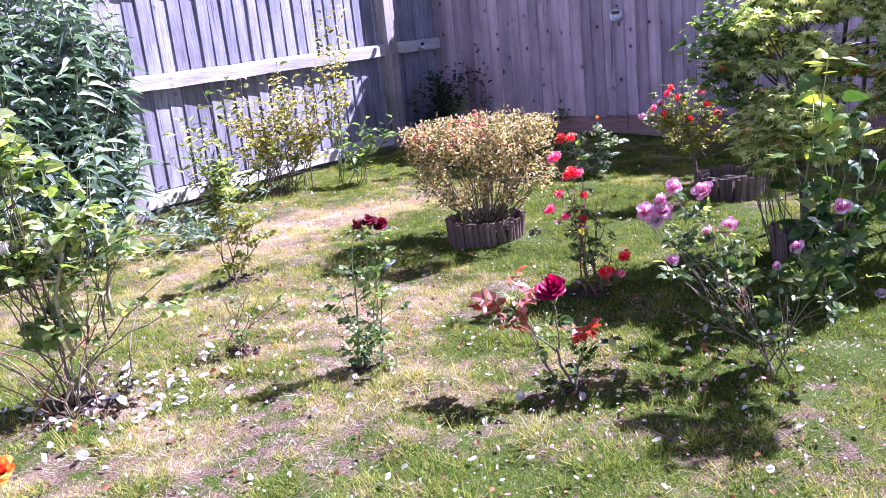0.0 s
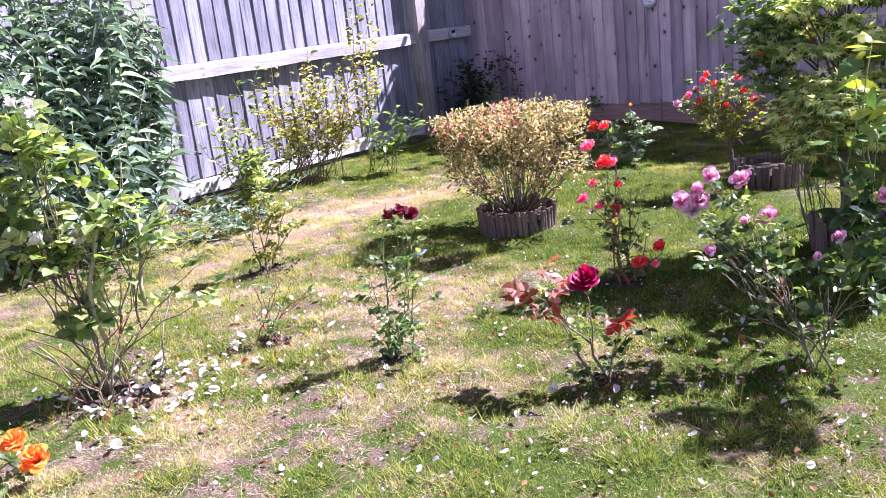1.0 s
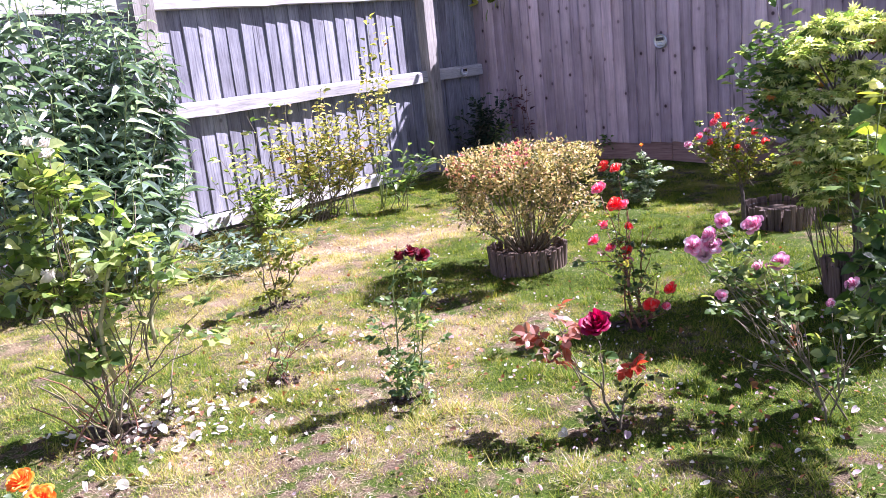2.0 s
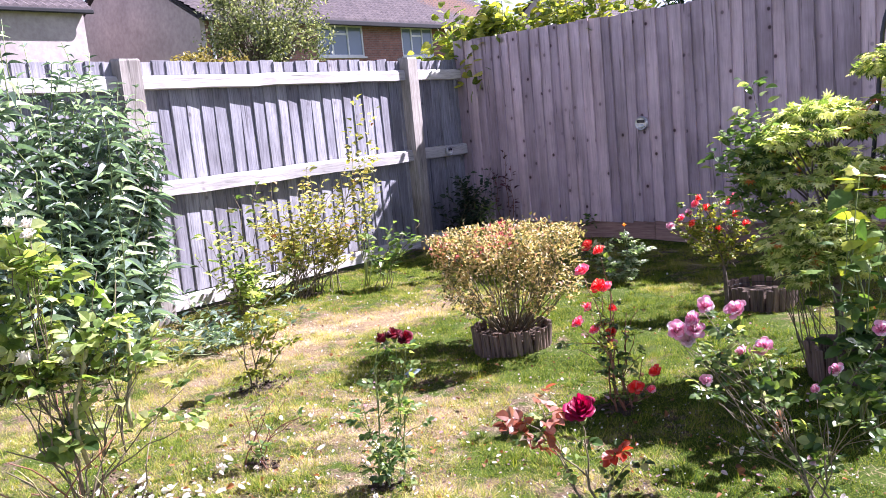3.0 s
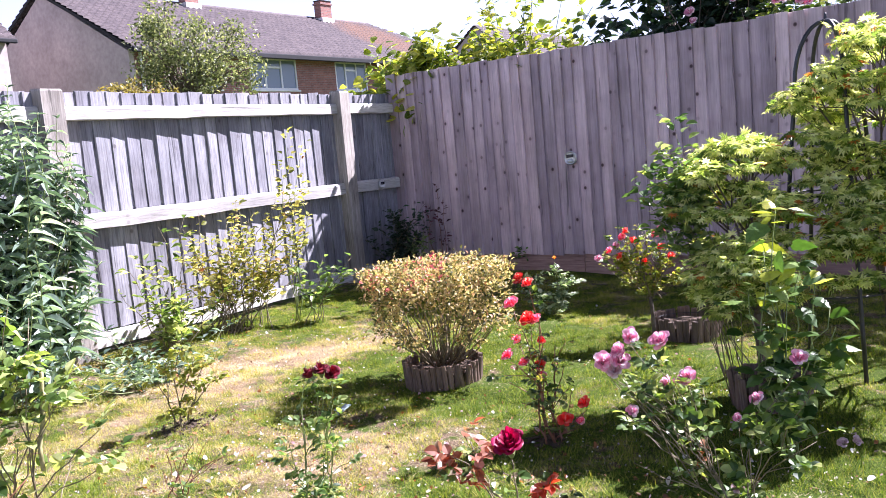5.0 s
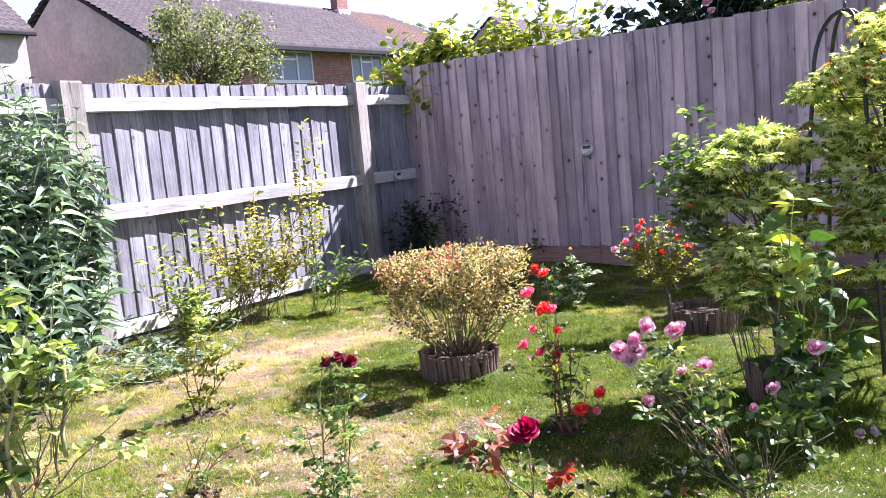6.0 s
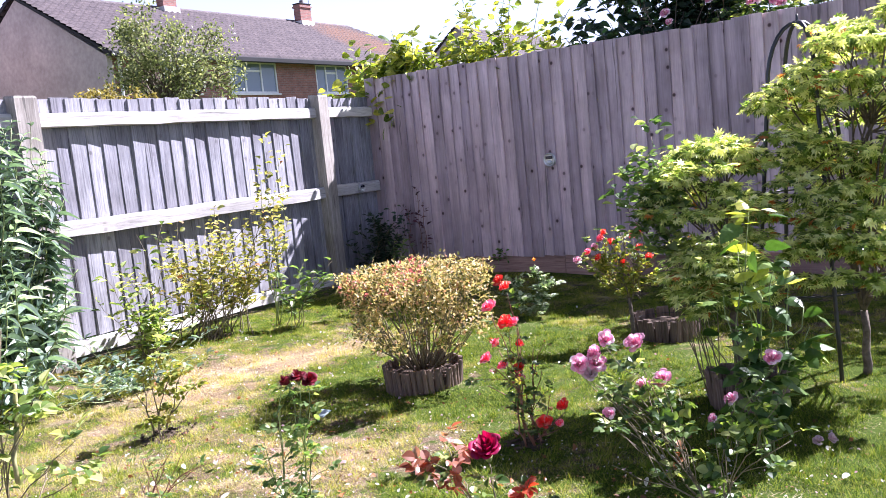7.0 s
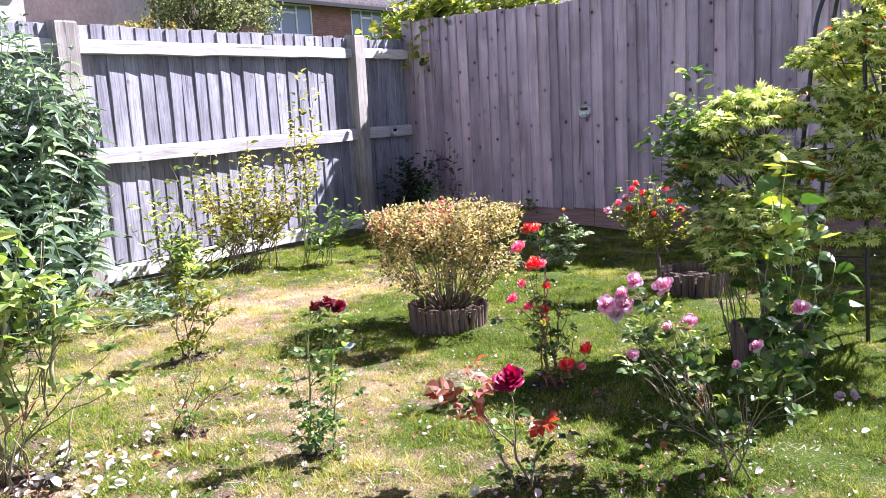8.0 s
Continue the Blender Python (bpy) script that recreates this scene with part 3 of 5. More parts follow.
def rose(at, label, blooms, tips, sprays, size, leaf="rose_leaf", cane="green_cane", thick=0.006, extra=(), low=0.25, category="rose bush", name="rose_bush", count=5, head=0.0):
    """A rose: canes from one root, compound leaves along them, blooms at the given places."""
    at = np.asarray(at, float)
    ob = thing(name, tuple(at), label, category)
    if head:
        part("trunk", Geo().tube(curve_to(at - np.array([0, 0, 0.02]), at + np.array([0, 0, head]), 0, 5), 0.012, 0.01, 8), "bark", ob, smooth=True)
        at = at + np.array([0, 0, head])
    lv = Leaves("rose")
    ends = [np.asarray(b[0], float) - np.array([0, 0, 0.02]) for b in blooms] + [np.asarray(t, float) for t in tips]
    paths = []
    groups = max(2, min(6, len(ends) // 3 + 1))
    order = sorted(range(len(ends)), key=lambda i: math.atan2(ends[i][1] - at[1], ends[i][0] - at[0]))
    for g in range(groups):
        mine = [ends[i] for i in order[g * len(order) // groups:(g + 1) * len(order) // groups]]
        if not mine:
            continue
        root = at + np.array([rng.normal(0, 0.03), rng.normal(0, 0.03), -0.01])
        low_end = min(e[2] - at[2] for e in mine)
        node = root + (np.mean(mine, axis=0) - root) * 0.5 + rng.normal(0, 0.02, 3)
        node[2] = min(node[2], at[2] + max(0.04, low_end * 0.75))
        stem = curve_to(root, node, rng.uniform(-0.1, 0.2), 6)
        paths.append(stem)
        part("cane", Geo().tube(stem, thick * rng.uniform(0.85, 1.15), thick * 0.7, 6), cane, ob, smooth=True)
        for e in mine:
            pts = curve_to(stem[-1 - int(rng.integers(0, 2))], e, rng.uniform(-0.05, 0.2))
            paths.append(pts)
            part("cane", Geo().tube(pts, thick * 0.62, thick * 0.32, 5), cane, ob, smooth=True)
            if rng.random() < 0.6:
                k = int(rng.integers(2, 5))
                tw = curve_to(pts[k], pts[k] + (e - pts[k]) * 0.6 + rng.normal(0, 0.05, 3) * np.array([1, 1, 0.5]), 0.1, 5)
                paths.append(tw)
                part("cane", Geo().tube(tw, thick * 0.4, thick * 0.25, 5), cane, ob, smooth=True)
    for i in range(int(sprays * 1.7)):
        pts = paths[rng.integers(len(paths))]
        s = rng.uniform(low, 1.0) * (len(pts) - 1)
        k = min(int(s), len(pts) - 2)
        p = pts[k] + (pts[k + 1] - pts[k]) * (s - k)
        d = np.array([rng.normal(), rng.normal(), rng.uniform(-0.1, 0.7)])
        spray(lv, p, d, size * rng.uniform(0.7, 1.2), count)
    if sprays:
        part("foliage", lv.geo(), leaf, ob)
    for mat, n, reg_lo, reg_hi, sz in extra:
        ex = Leaves("rose")
        for i in range(n):
            p = np.array([rng.uniform(a, b) for a, b in zip(reg_lo, reg_hi)])
            spray(ex, p, rng.normal(0, 1, 3) * np.array([1, 1, 0.4]), sz * rng.uniform(0.8, 1.2), 5)
        part("young_foliage" if "red" in mat or "scarlet" in mat else "low_foliage", ex.geo(), mat, ob, "young reddish leaves" if "red" in mat or "scarlet" in mat else "")
    for p, r, mat, axis in blooms:
        bloom(p, axis, r, mat, ob, flat=0.95 if mat == "crimson" else 0.7, rings=5 if r > 0.03 else 4)
    return ob


# ---- ground ----
def value_noise(x, y, cell, seed):
    r = np.random.default_rng(seed)
    g = r.random((256, 256))
    u, v = x / cell + 1000, y / cell + 1000
    i, j = np.floor(u).astype(int), np.floor(v).astype(int)
    a, b = u - i, v - j
    a, b = a * a * (3 - 2 * a), b * b * (3 - 2 * b)
    q = lambda di, dj: g[(i + di) % 256, (j + dj) % 256]
    return (q(0, 0) * (1 - a) + q(1, 0) * a) * (1 - b) + (q(0, 1) * (1 - a) + q(1, 1) * a) * b


def blob(x, y, cx, cy, rx, ry=None, turn=0.0):
    ry = ry or rx
    c, s = math.cos(turn), math.sin(turn)
    dx, dy = x - cx, y - cy
    u, v = (dx * c + dy * s) / rx, (-dx * s + dy * c) / ry
    return np.exp(-(u * u + v * v))


def dryness(x, y):
    d = 0.29 + 0.5 * (value_noise(x, y, 0.45, 1) - 0.5) + 0.55 * (value_noise(x, y, 0.12, 2) - 0.5) + 0.45 * (value_noise(x, y, 0.045, 3) - 0.5)
    d += 0.95 * blob(x, y, 1.55, -3.05, 0.75, 0.28, 1.1) + 0.6 * blob(x, y, 1.55, -3.9, 0.5, 0.25, 0.5)
    d += 0.17 * blob(x, y, 3.3, -5.7, 1.0, 0.4, 0.85) + 0.3 * blob(x, y, 3.2, -4.3, 0.6, 0.25, 0.8)
    d += 0.1 * blob(x, y, 2.4, -5.4, 0.6) + 0.22 * blob(x, y, 4.3, -5.6, 0.6, 0.3)
    # the wide blob at (4.5, -3.5) is greener grass and also paints its shade darker
    d -= 0.15 * blob(x, y, 4.2, -5.0, 0.6) + 0.5 * blob(x, y, 4.5, -3.5, 1.2) + 0.25 * blob(x, y, 1.2, -1.8, 0.9) + 0.3 * blob(x, y, 3.3, -2.2, 0.9)
    near = np.clip(1.3 - 0.45 * np.maximum(np.hypot(x - 3.2, y + 3.4) - 3.4, 0), 0, 1)
    return np.clip(0.14 + (d - 0.14) * near, 0, 1)


def ground_height(x, y):
    near = np.exp(-((x - 3) ** 2 + (y + 3) ** 2) / 60)
    return near * (0.035 * (value_noise(x, y, 0.8, 5) - 0.5) + 0.034 * (value_noise(x, y, 0.17, 6) - 0.5))


SOIL = [(2.65, -5.66, 0.26), (2.02, -4.4, 0.17), (2.85, -5.06, 0.07), (4.1, -4.77, 0.07), (3.4, -4.97, 0.06), (3.76, -3.93, 0.12), (2.81, -3.34, 0.2), (0.45, -2.7, 0.2)]
xs = np.concatenate([[-900, -300, -100, -50, -25, -12, -6, -3, -1.5], np.arange(-0.6, 8.6, 0.04), [9.5, 11, 14, 25, 50, 100, 300, 900]])
ys = np.concatenate([[-900, -300, -100, -50, -25, -14, -10.5], np.arange(-9.6, 0.3, 0.04), [0.8, 2, 5, 9, 14, 25, 50, 100, 300, 900]])
gx, gy = np.meshgrid(xs, ys, indexing="ij")
gv = np.stack([gx, gy, ground_height(gx, gy)], -1).reshape(-1, 3)
ni, nj = len(xs), len(ys)
ii, jj = np.meshgrid(np.arange(ni - 1), np.arange(nj - 1), indexing="ij")
q0 = (ii * nj + jj).ravel()
ground = new("ground", fast_mesh("ground", gv, np.stack([q0, q0 + nj, q0 + nj + 1, q0 + 1], 1), M["lawn"], True, dryness(gx, gy).ravel()))
tagged(ground, "patchy sunlit lawn with dry straw-coloured areas", "ground", kind="structure")


def blades(name, n, length, flat, mat, label, keep, region=((0.05, 8.0), (-8.6, -0.05))):
    """Narrow bent blades scattered over the lawn."""
    x = rng.uniform(*region[0], n)
    y = rng.uniform(*region[1], n)
    k = keep(x, y)
    # the trodden strip by the house is thinner
    k &= rng.random(n) < np.where(np.hypot(x - 2.7, y + 3.5) < 3.7, 1.0, 0.2)
    x, y = x[k], y[k]
    n = len(x)
    z = ground_height(x, y)
    P = np.stack([x, y, z - 0.004], 1)
    ang = rng.uniform(0, 2 * np.pi, n)
    lean = np.abs(rng.normal(flat, 0.3, n))
    D = np.stack([np.cos(ang) * lean, np.sin(ang) * lean, np.ones(n)], 1)
    D = unit(D)
    S = np.stack([-np.sin(ang), np.cos(ang), np.zeros(n)], 1)
    L = length * rng.lognormal(0, 0.35, n) * (0.3 + 1.9 * (value_noise(x, y, 0.11, 12) * value_noise(x, y, 0.04, 13)) ** 1.1)
    W = rng.uniform(0.0009, 0.0022, n)
    tip = P + D * L[:, None]
    tip[:, 2] = np.maximum(tip[:, 2] - L * 0.25 * lean, z + 0.005)
    v = np.stack([P - S * W[:, None], P + S * W[:, None], tip], 1)
    f = np.arange(n * 3).reshape(-1, 3)
    ob = new(name, fast_mesh(name, v.reshape(-1, 3), f.reshape(-1, 3), M[mat], False, np.repeat(dryness(x, y), 3)))
    return tagged(ob, label, "grass", kind="stuff")


def off_soil(x, y):
    k = np.ones(len(x), bool)
    for cx, cy, r in SOIL:
        k &= np.hypot(x - cx, y - cy) > r * rng.uniform(0.15, 1.0, len(x))
    return k


blades("lawn_grass", 2350000, 0.036, 1.0, "blade", "short uneven green lawn grass with thin patches",
       lambda x, y: off_soil(x, y) & (rng.random(len(x)) > 0.8 * dryness(x, y) ** 1.3) & (value_noise(x, y, 0.16, 9) + 0.35 * value_noise(x, y, 0.05, 10) > 0.42))
blades("dry_grass", 1300000, 0.046, 2.0, "straw", "dry straw-coloured grass lying on the lawn",
       lambda x, y: off_soil(x, y) & (rng.random(len(x)) < 0.08 + 1.3 * dryness(x, y) ** 2))

blades("grass_clippings", 190000, 0.056, 6.0, "clipping", "pale dry clippings strewn over the lawn", lambda x, y: (rng.random(len(x)) < 0.15 + 0.9 * value_noise(x, y, 0.3, 21) ** 2))


def soil_patch(cx, cy, r):
    g = Geo()
    n = 18
    rings = []
    for k, (rad, h) in enumerate(((1.0, -0.025), (0.8, -0.009), (0.5, 0.001), (0.2, 0.006))):
        ring = []
        for j in range(n):
            a = 2 * np.pi * j / n
            q = r * rad * (1 + 0.22 * math.sin(3 * a + cx * 9) + 0.1 * math.sin(7 * a + cy * 5))
            x, y = cx + q * math.cos(a), cy + q * math.sin(a)
            ring.append((x, y, float(ground_height(np.array(x), np.array(y))) + h + rng.normal(0, 0.006)))
        rings.append(ring)
    g.loft(rings)
    for j in range(int(60 * r / 0.2)):
        a, q = rng.uniform(0, 2 * np.pi), r * math.sqrt(rng.random()) * 0.95
        x, y = cx + q * math.cos(a), cy + q * math.sin(a)
        s = rng.uniform(0.004, 0.012)
        z = float(ground_height(np.array(x), np.array(y))) + 0.006
        g.tube([(x - s, y, z), (x + s * rng.normal(), y + s, z + s * 0.6)], s * 0.7, s * 0.5, 5)
    ob = new("soil_patch", g.mesh("soil_patch", M["soil"]))
    tagged(ob, "bare crumbly dark soil round a plant", "soil", "soil patches", "structure")


for spot in SOIL:
    soil_patch(*spot)

# ---- the weathered fence on the left of the corner ----
PITCH = 0.122


def feather_board(name, mat, width, z0, z1, axis, seed):
    """A wedge-shaped board: one thick edge, one thin, slightly warped and unevenly cut."""
    r = np.random.default_rng(seed)
    rings = []
    for i, z in enumerate(np.linspace(z0, z1, 6)):
        w = r.normal(0, 0.0015)
        thick = 0.022 if axis == "Y" else 0.026
        prof = [(0, 0.0), (width, 0.003), (width, 0.008), (0.004, thick), (0, thick - 0.004)]
        if axis == "X":
            prof = [(0, 0.0), (width, 0.0072), (width, thick), (width - 0.004, thick + 0.003), (0, 0.006)]
        ring = []
        for u, t in prof:
            zz = z + (r.normal(0, 0.003) if i in (0, 5) else 0)
            ring.append((t + w, u + r.normal(0, 0.0016), zz) if axis == "Y" else (u + r.normal(0, 0.0022), -t - w, zz))
        rings.append(ring)
    return Geo().loft(rings).mesh(name, mat)


weathered = thing("weathered_fence", (0, -4, 0), "weathered grey closeboard fence with three rails and posts", "fence")
variants = [feather_board("board", M["grey_board"], 0.146, 0.15, 1.826, "Y", s) for s in range(6)]
y = -6.9
k = 0
while y < -0.06:
    b = new("board", variants[k % 6])
    b.parent = weathered
    b.location = (-0.028 + rng.normal(0, 0.002), y + 4 + rng.normal(0, 0.003), rng.normal(0, 0.006))
    b.rotation_euler = (rng.normal(0, 0.004), 0, radians(-0.4) + rng.normal(0, 0.018))
    y += PITCH
    k += 1
for y0, y1 in ((-6.9, -3.785), (-3.625, -0.87), (-0.74, -0.012)):
    for z0, z1, x1 in ((1.628, 1.73, 0.05), (0.87, 0.983, 0.055), (0.04, 0.15, 0.04)):
        g = Geo()
        rings = []
        for yy in np.linspace(y0, y1, 15):
            dz, dx, du = rng.normal(0, 0.0022), rng.normal(0, 0.002), abs(rng.normal(0, 0.005))
            rings.append([(0.0, yy, z0 + dz), (x1 + dx, yy, z0 + dz + 0.006), (x1 + dx, yy, z1 + dz - 0.022 - du), (x1 - 0.012 + dx, yy, z1 + dz - 0.004 - 0.5 * du), (0.0, yy, z1 + dz)])
        part("rail" if z0 > 0.1 else "gravel_rail", g.loft(rings), "grey_rail", weathered)
for yc, hw in ((-3.705, 0.078), (-0.805, 0.066)):
    g = Geo()
    o = lambda z, d, s: [(-0.03 + d, yc - hw + d, z), (0.098 - d, yc - hw + d, z - s), (0.098 - d, yc + hw - d, z - s), (-0.03 + d, yc + hw - d, z)]
    g.loft([o(-0.1, 0, 0), o(0.7, 0.001, 0), o(1.3, 0, 0), o(1.835, 0, 0.01), o(1.85, 0.008, 0.012)])
    part("post", g, "grey_post", weathered)

# ---- the newer fence across the back ----
back = thing("brown_fence", (3, 0, 0), "tall brown featheredge fence with gravel boards, in shade", "fence")
variants = [feather_board("board", M["brown_board"], 0.139, 0.172, 2.0, "X", 20 + s) for s in range(6)]
x, k = -0.018, 0
while x < 8.2:
    b = new("board", variants[(k * 5 + k // 3) % 6])
    b.parent = back
    b.location = (x - 3 + rng.normal(0, 0.003), (-0.024 if x > 3.54 else -0.004) + rng.normal(0, 0.0015), rng.normal(0, 0.004) + (0.012 if x > 3.54 else 0))
    b.rotation_euler = (0, rng.normal(0, 0.003), radians(-2.6) + rng.normal(0, 0.011))
    x += 0.1 + 0.016 * rng.random()
    k += 1
for x0, x1 in ((0.01, 2.06), (2.068, 5.06), (5.068, 8.2)):
    part("gravel_board", Geo().box((x0, -0.008, -0.03), (x1, 0.013, 0.19), 0.004), "gravel_board", back)
for z in (0.35, 1.05, 1.75):
    part("rail", Geo().box((0.01, 0.014, z), (8.2, 0.055, z + 0.08), 0.004), "brown_board", back)
for x in (0.3, 2.06, 3.55, 5.06, 6.8):
    part("post", Geo().box((x - 0.05, 0.058, -0.1), (x + 0.05, 0.158, 1.96), 0.006), "grey_post", back)


def solar_light(at, r, out, label):
    """A round wall lamp: steel dish, solar cell on top, clear dome below."""
    at, out = np.asarray(at, float), np.asarray(out, float)
    ob = thing("solar_light", tuple(at), label, "solar light", "solar fence lights")
    side = np.cross(out, (0, 0, 1.0))
    up = np.array([0, 0, 1.0])
    disc = lambda rr, d, sq=1.0, dz=0.0: [at + out * d + rr * (math.cos(a) * side + sq * math.sin(a) * up) + up * dz for a in np.linspace(0, 2 * np.pi, 20, endpoint=False)]
    part("housing", Geo().loft([disc(r * 0.9, -0.004), disc(r, 0.006), disc(r, 0.02), disc(r * 0.88, 0.026), disc(r * 0.7, 0.022)]), "steel", ob, smooth=False)
    g = Geo()
    lo, hi = at + side * -r * 0.55 + up * r * 0.08 + out * 0.0245, at + side * r * 0.55 + up * r * 0.52 + out * 0.0305
    g.box(np.minimum(lo, hi), np.maximum(lo, hi), 0.001)
    part("solar_panel", g, "panel", ob)
    part("dome", Geo().loft([disc(r * 0.5, 0.02, 0.6, -r * 0.4), disc(r * 0.42, 0.034, 0.55, -r * 0.4), disc(r * 0.2, 0.04, 0.5, -r * 0.4)]), "lens", ob, smooth=True)


solar_light((2.015, -0.043, 1.043), 0.062, (0, -1, 0), "round steel solar light fixed to brown fence boards")
solar_light((0.058, -0.344, 0.925), 0.048, (1, 0, 0), "small round solar light on weathered fence rail")


# ---- log-edged planters ----
def log_planter(cx, cy, r, n, h, label, gap=()):
    ob = thing("log_planter", (cx, cy, 0), label, "planter", "log edged planters")
    meshes = []
    for s in range(5):
        g = Geo()
        w = 2 * np.pi * r / n * 0.5
        hh = h * (1 + 0.03 * rng.normal())
        prof = [(0.0, -w), (0.008, -w * 0.9), (0.015, -w * 0.5), (0.017, 0.0), (0.015, w * 0.5), (0.008, w * 0.9), (0.0, w)]
        g.loft([[(a, b, z) for a, b in prof] for z in (-0.03, hh * 0.5, hh - 0.006)] + [[(a * 0.8 + 0.002, b * 0.85, hh) for a, b in prof]])
        meshes.append(g.mesh("log", M["log"]))
    for j in range(n):
        a = 2 * np.pi * j / n
        if any(lo < a < hi for lo, hi in gap):
            continue
        b = new("log", meshes[int(rng.integers(5))])
        b.parent = ob
        b.location = (r * math.cos(a), r * math.sin(a), rng.normal(0, 0.005))
        b.rotation_euler = (rng.normal(0, 0.05), rng.normal(0.05, 0.04), a)
    disc = lambda q, z: [(cx + q * math.cos(a), cy + q * math.sin(a), z + rng.normal(0, 0.004)) for a in np.linspace(0, 2 * np.pi, 20, endpoint=False)]
    g = Geo().loft([disc(r - 0.002, -0.02), disc(r - 0.002, h * 0.6), disc(r * 0.6, h * 0.7), disc(r * 0.15, h * 0.72)])
    part("soil_fill", g, "soil", ob, "dark soil")
    wire = [(cx + (r + 0.001) * math.cos(a), cy + (r + 0.001) * math.sin(a), h * 0.75) for a in np.linspace(0, 2 * np.pi, 30)]
    part("wire", Geo().tube(wire, 0.0015, 0.0015, 4), "metal", ob)
    return ob


log_planter(2.81, -3.34, 0.19, 42, 0.124, "round planter edged with brown half-round logs holding a bush")
log_planter(3.70, -2.08, 0.18, 30, 0.135, "round log-edged planter standing in fence shade")
log_planter(4.45, -3.2, 0.15, 24, 0.15, "rough log-edged planter under the maple")

# ---- things of the lawn ----
SPI = np.array((2.81, -3.34, 0.1))


def cream_bush():
    ob = thing("spiraea_bush", tuple(SPI), "dense cream and pink twiggy bush growing in log planter", "bush")
    lv, pk = Leaves("oval"), Leaves("oval")
    R = np.array((0.805, 0.593, 0))
    tips = []
    for i in range(58):
        a, q = rng.uniform(0, 2 * np.pi), math.sqrt(rng.random())
        top = SPI + np.array([0.35 * q * math.cos(a), 0.35 * q * math.sin(a), rng.uniform(0.24, 0.5)])
        root = SPI + np.array([0.09 * math.cos(a) * q, 0.09 * math.sin(a) * q, 0])
        pts = curve_to(root, top, -0.1, 7)
        tips.append(pts)
        part("branch", Geo().tube(pts, 0.005, 0.0015, 5), "cane", ob, smooth=True)
    wide = lambda h: 0.12 + 0.265 * min(1.0, max(0.0, h - 0.02) / 0.2) ** 0.8
    for i in range(1350):
        h = rng.uniform(0.12, 0.52) if i % 3 else rng.uniform(0.4, 0.53)
        a = rng.uniform(0, 2 * np.pi)
        if noise.noise(Vector((2.3 * math.cos(a), 2.3 * math.sin(a), 7 * h))) > 0.15 or rng.random() > 2.1 * h:
            continue
        r = wide(h) * (0.55 + 0.45 * rng.random() ** 0.5) * (1 + 0.14 * noise.noise(Vector((3 * math.cos(a), 3 * math.sin(a), 5 * h + 9))))
        if h > 0.46:
            r = wide(h) * math.sqrt(rng.random())
        c = SPI + np.array([r * math.cos(a), r * math.sin(a), h + 0.03 * noise.noise(Vector((4 * math.cos(a), 4 * math.sin(a), r * 9)))])
        d = unit(np.array([math.cos(a), math.sin(a), 0.9]) + rng.normal(0, 0.5, 3))
        pink = c[2] > 0.52 and (c - SPI)[:2] @ R[:2] < 0.06 and rng.random() < 0.2
        for j in range(13):
            p = c + d * rng.uniform(-0.03, 0.03) + rng.normal(0, 0.014, 3)
            (pk if pink and rng.random() < 0.6 else lv).one(p, d * 0.6 + rng.normal(0, 0.7, 3), rng.normal(0, 0.5, 3) + np.array([0, 0, 1]), rng.uniform(0.015, 0.03), rng.uniform(0.009, 0.017))
    part("foliage", lv.geo(), "cream_leaf", ob)
    part("young_foliage", pk.geo(), "pink_tip", ob, "pink young leaf tips")


cream_bush()

UPW = (0.2, -0.5, 0.8)
# the crimson rose
rose((4.10, -4.775, 0), "low rose with one large crimson bloom and reddish leaves",
     [((4.095, -4.795, 0.303), 0.052, "crimson", (0.2, -0.45, 0.85))],
     [(3.985, -4.845, 0.34), (3.94, -4.87, 0.29), (4.19, -4.72, 0.22), (4.2, -4.72, 0.15), (4.0, -4.8, 0.22), (4.15, -4.74, 0.1)], 16, 0.025, "rose_leaf", "cane", 0.005,
     extra=(("red_leaf", 14, (3.90, -4.90, 0.2), (4.03, -4.79, 0.35), 0.031), ("scarlet_leaf", 5, (4.13, -4.75, 0.13), (4.22, -4.68, 0.23), 0.028)))
# the maroon rose
rose((3.40, -4.965, 0), "slender rose with wilted dark maroon blooms on tall stem",
     [((3.457, -4.908, 0.52), 0.032, "maroon", (0, -0.2, 1)), ((3.435, -4.93, 0.515), 0.03, "maroon", (-0.4, -0.3, 0.6)), ((3.48, -4.885, 0.512), 0.03, "maroon", (0.4, -0.3, 0.6))],
     [(3.42, -4.93, 0.58), (3.345, -5.02, 0.2), (3.51, -4.85, 0.22), (3.36, -5.0, 0.33), (3.44, -4.9, 0.36), (3.40, -4.95, 0.45), (3.46, -4.92, 0.42), (3.32, -4.99, 0.12), (3.5, -4.9, 0.3)], 44, 0.021, "pale_leaf", "green_cane", 0.0035, low=0.25,
     extra=(("rose_leaf", 12, (3.33, -5.01, 0.03), (3.5, -4.87, 0.15), 0.022),))
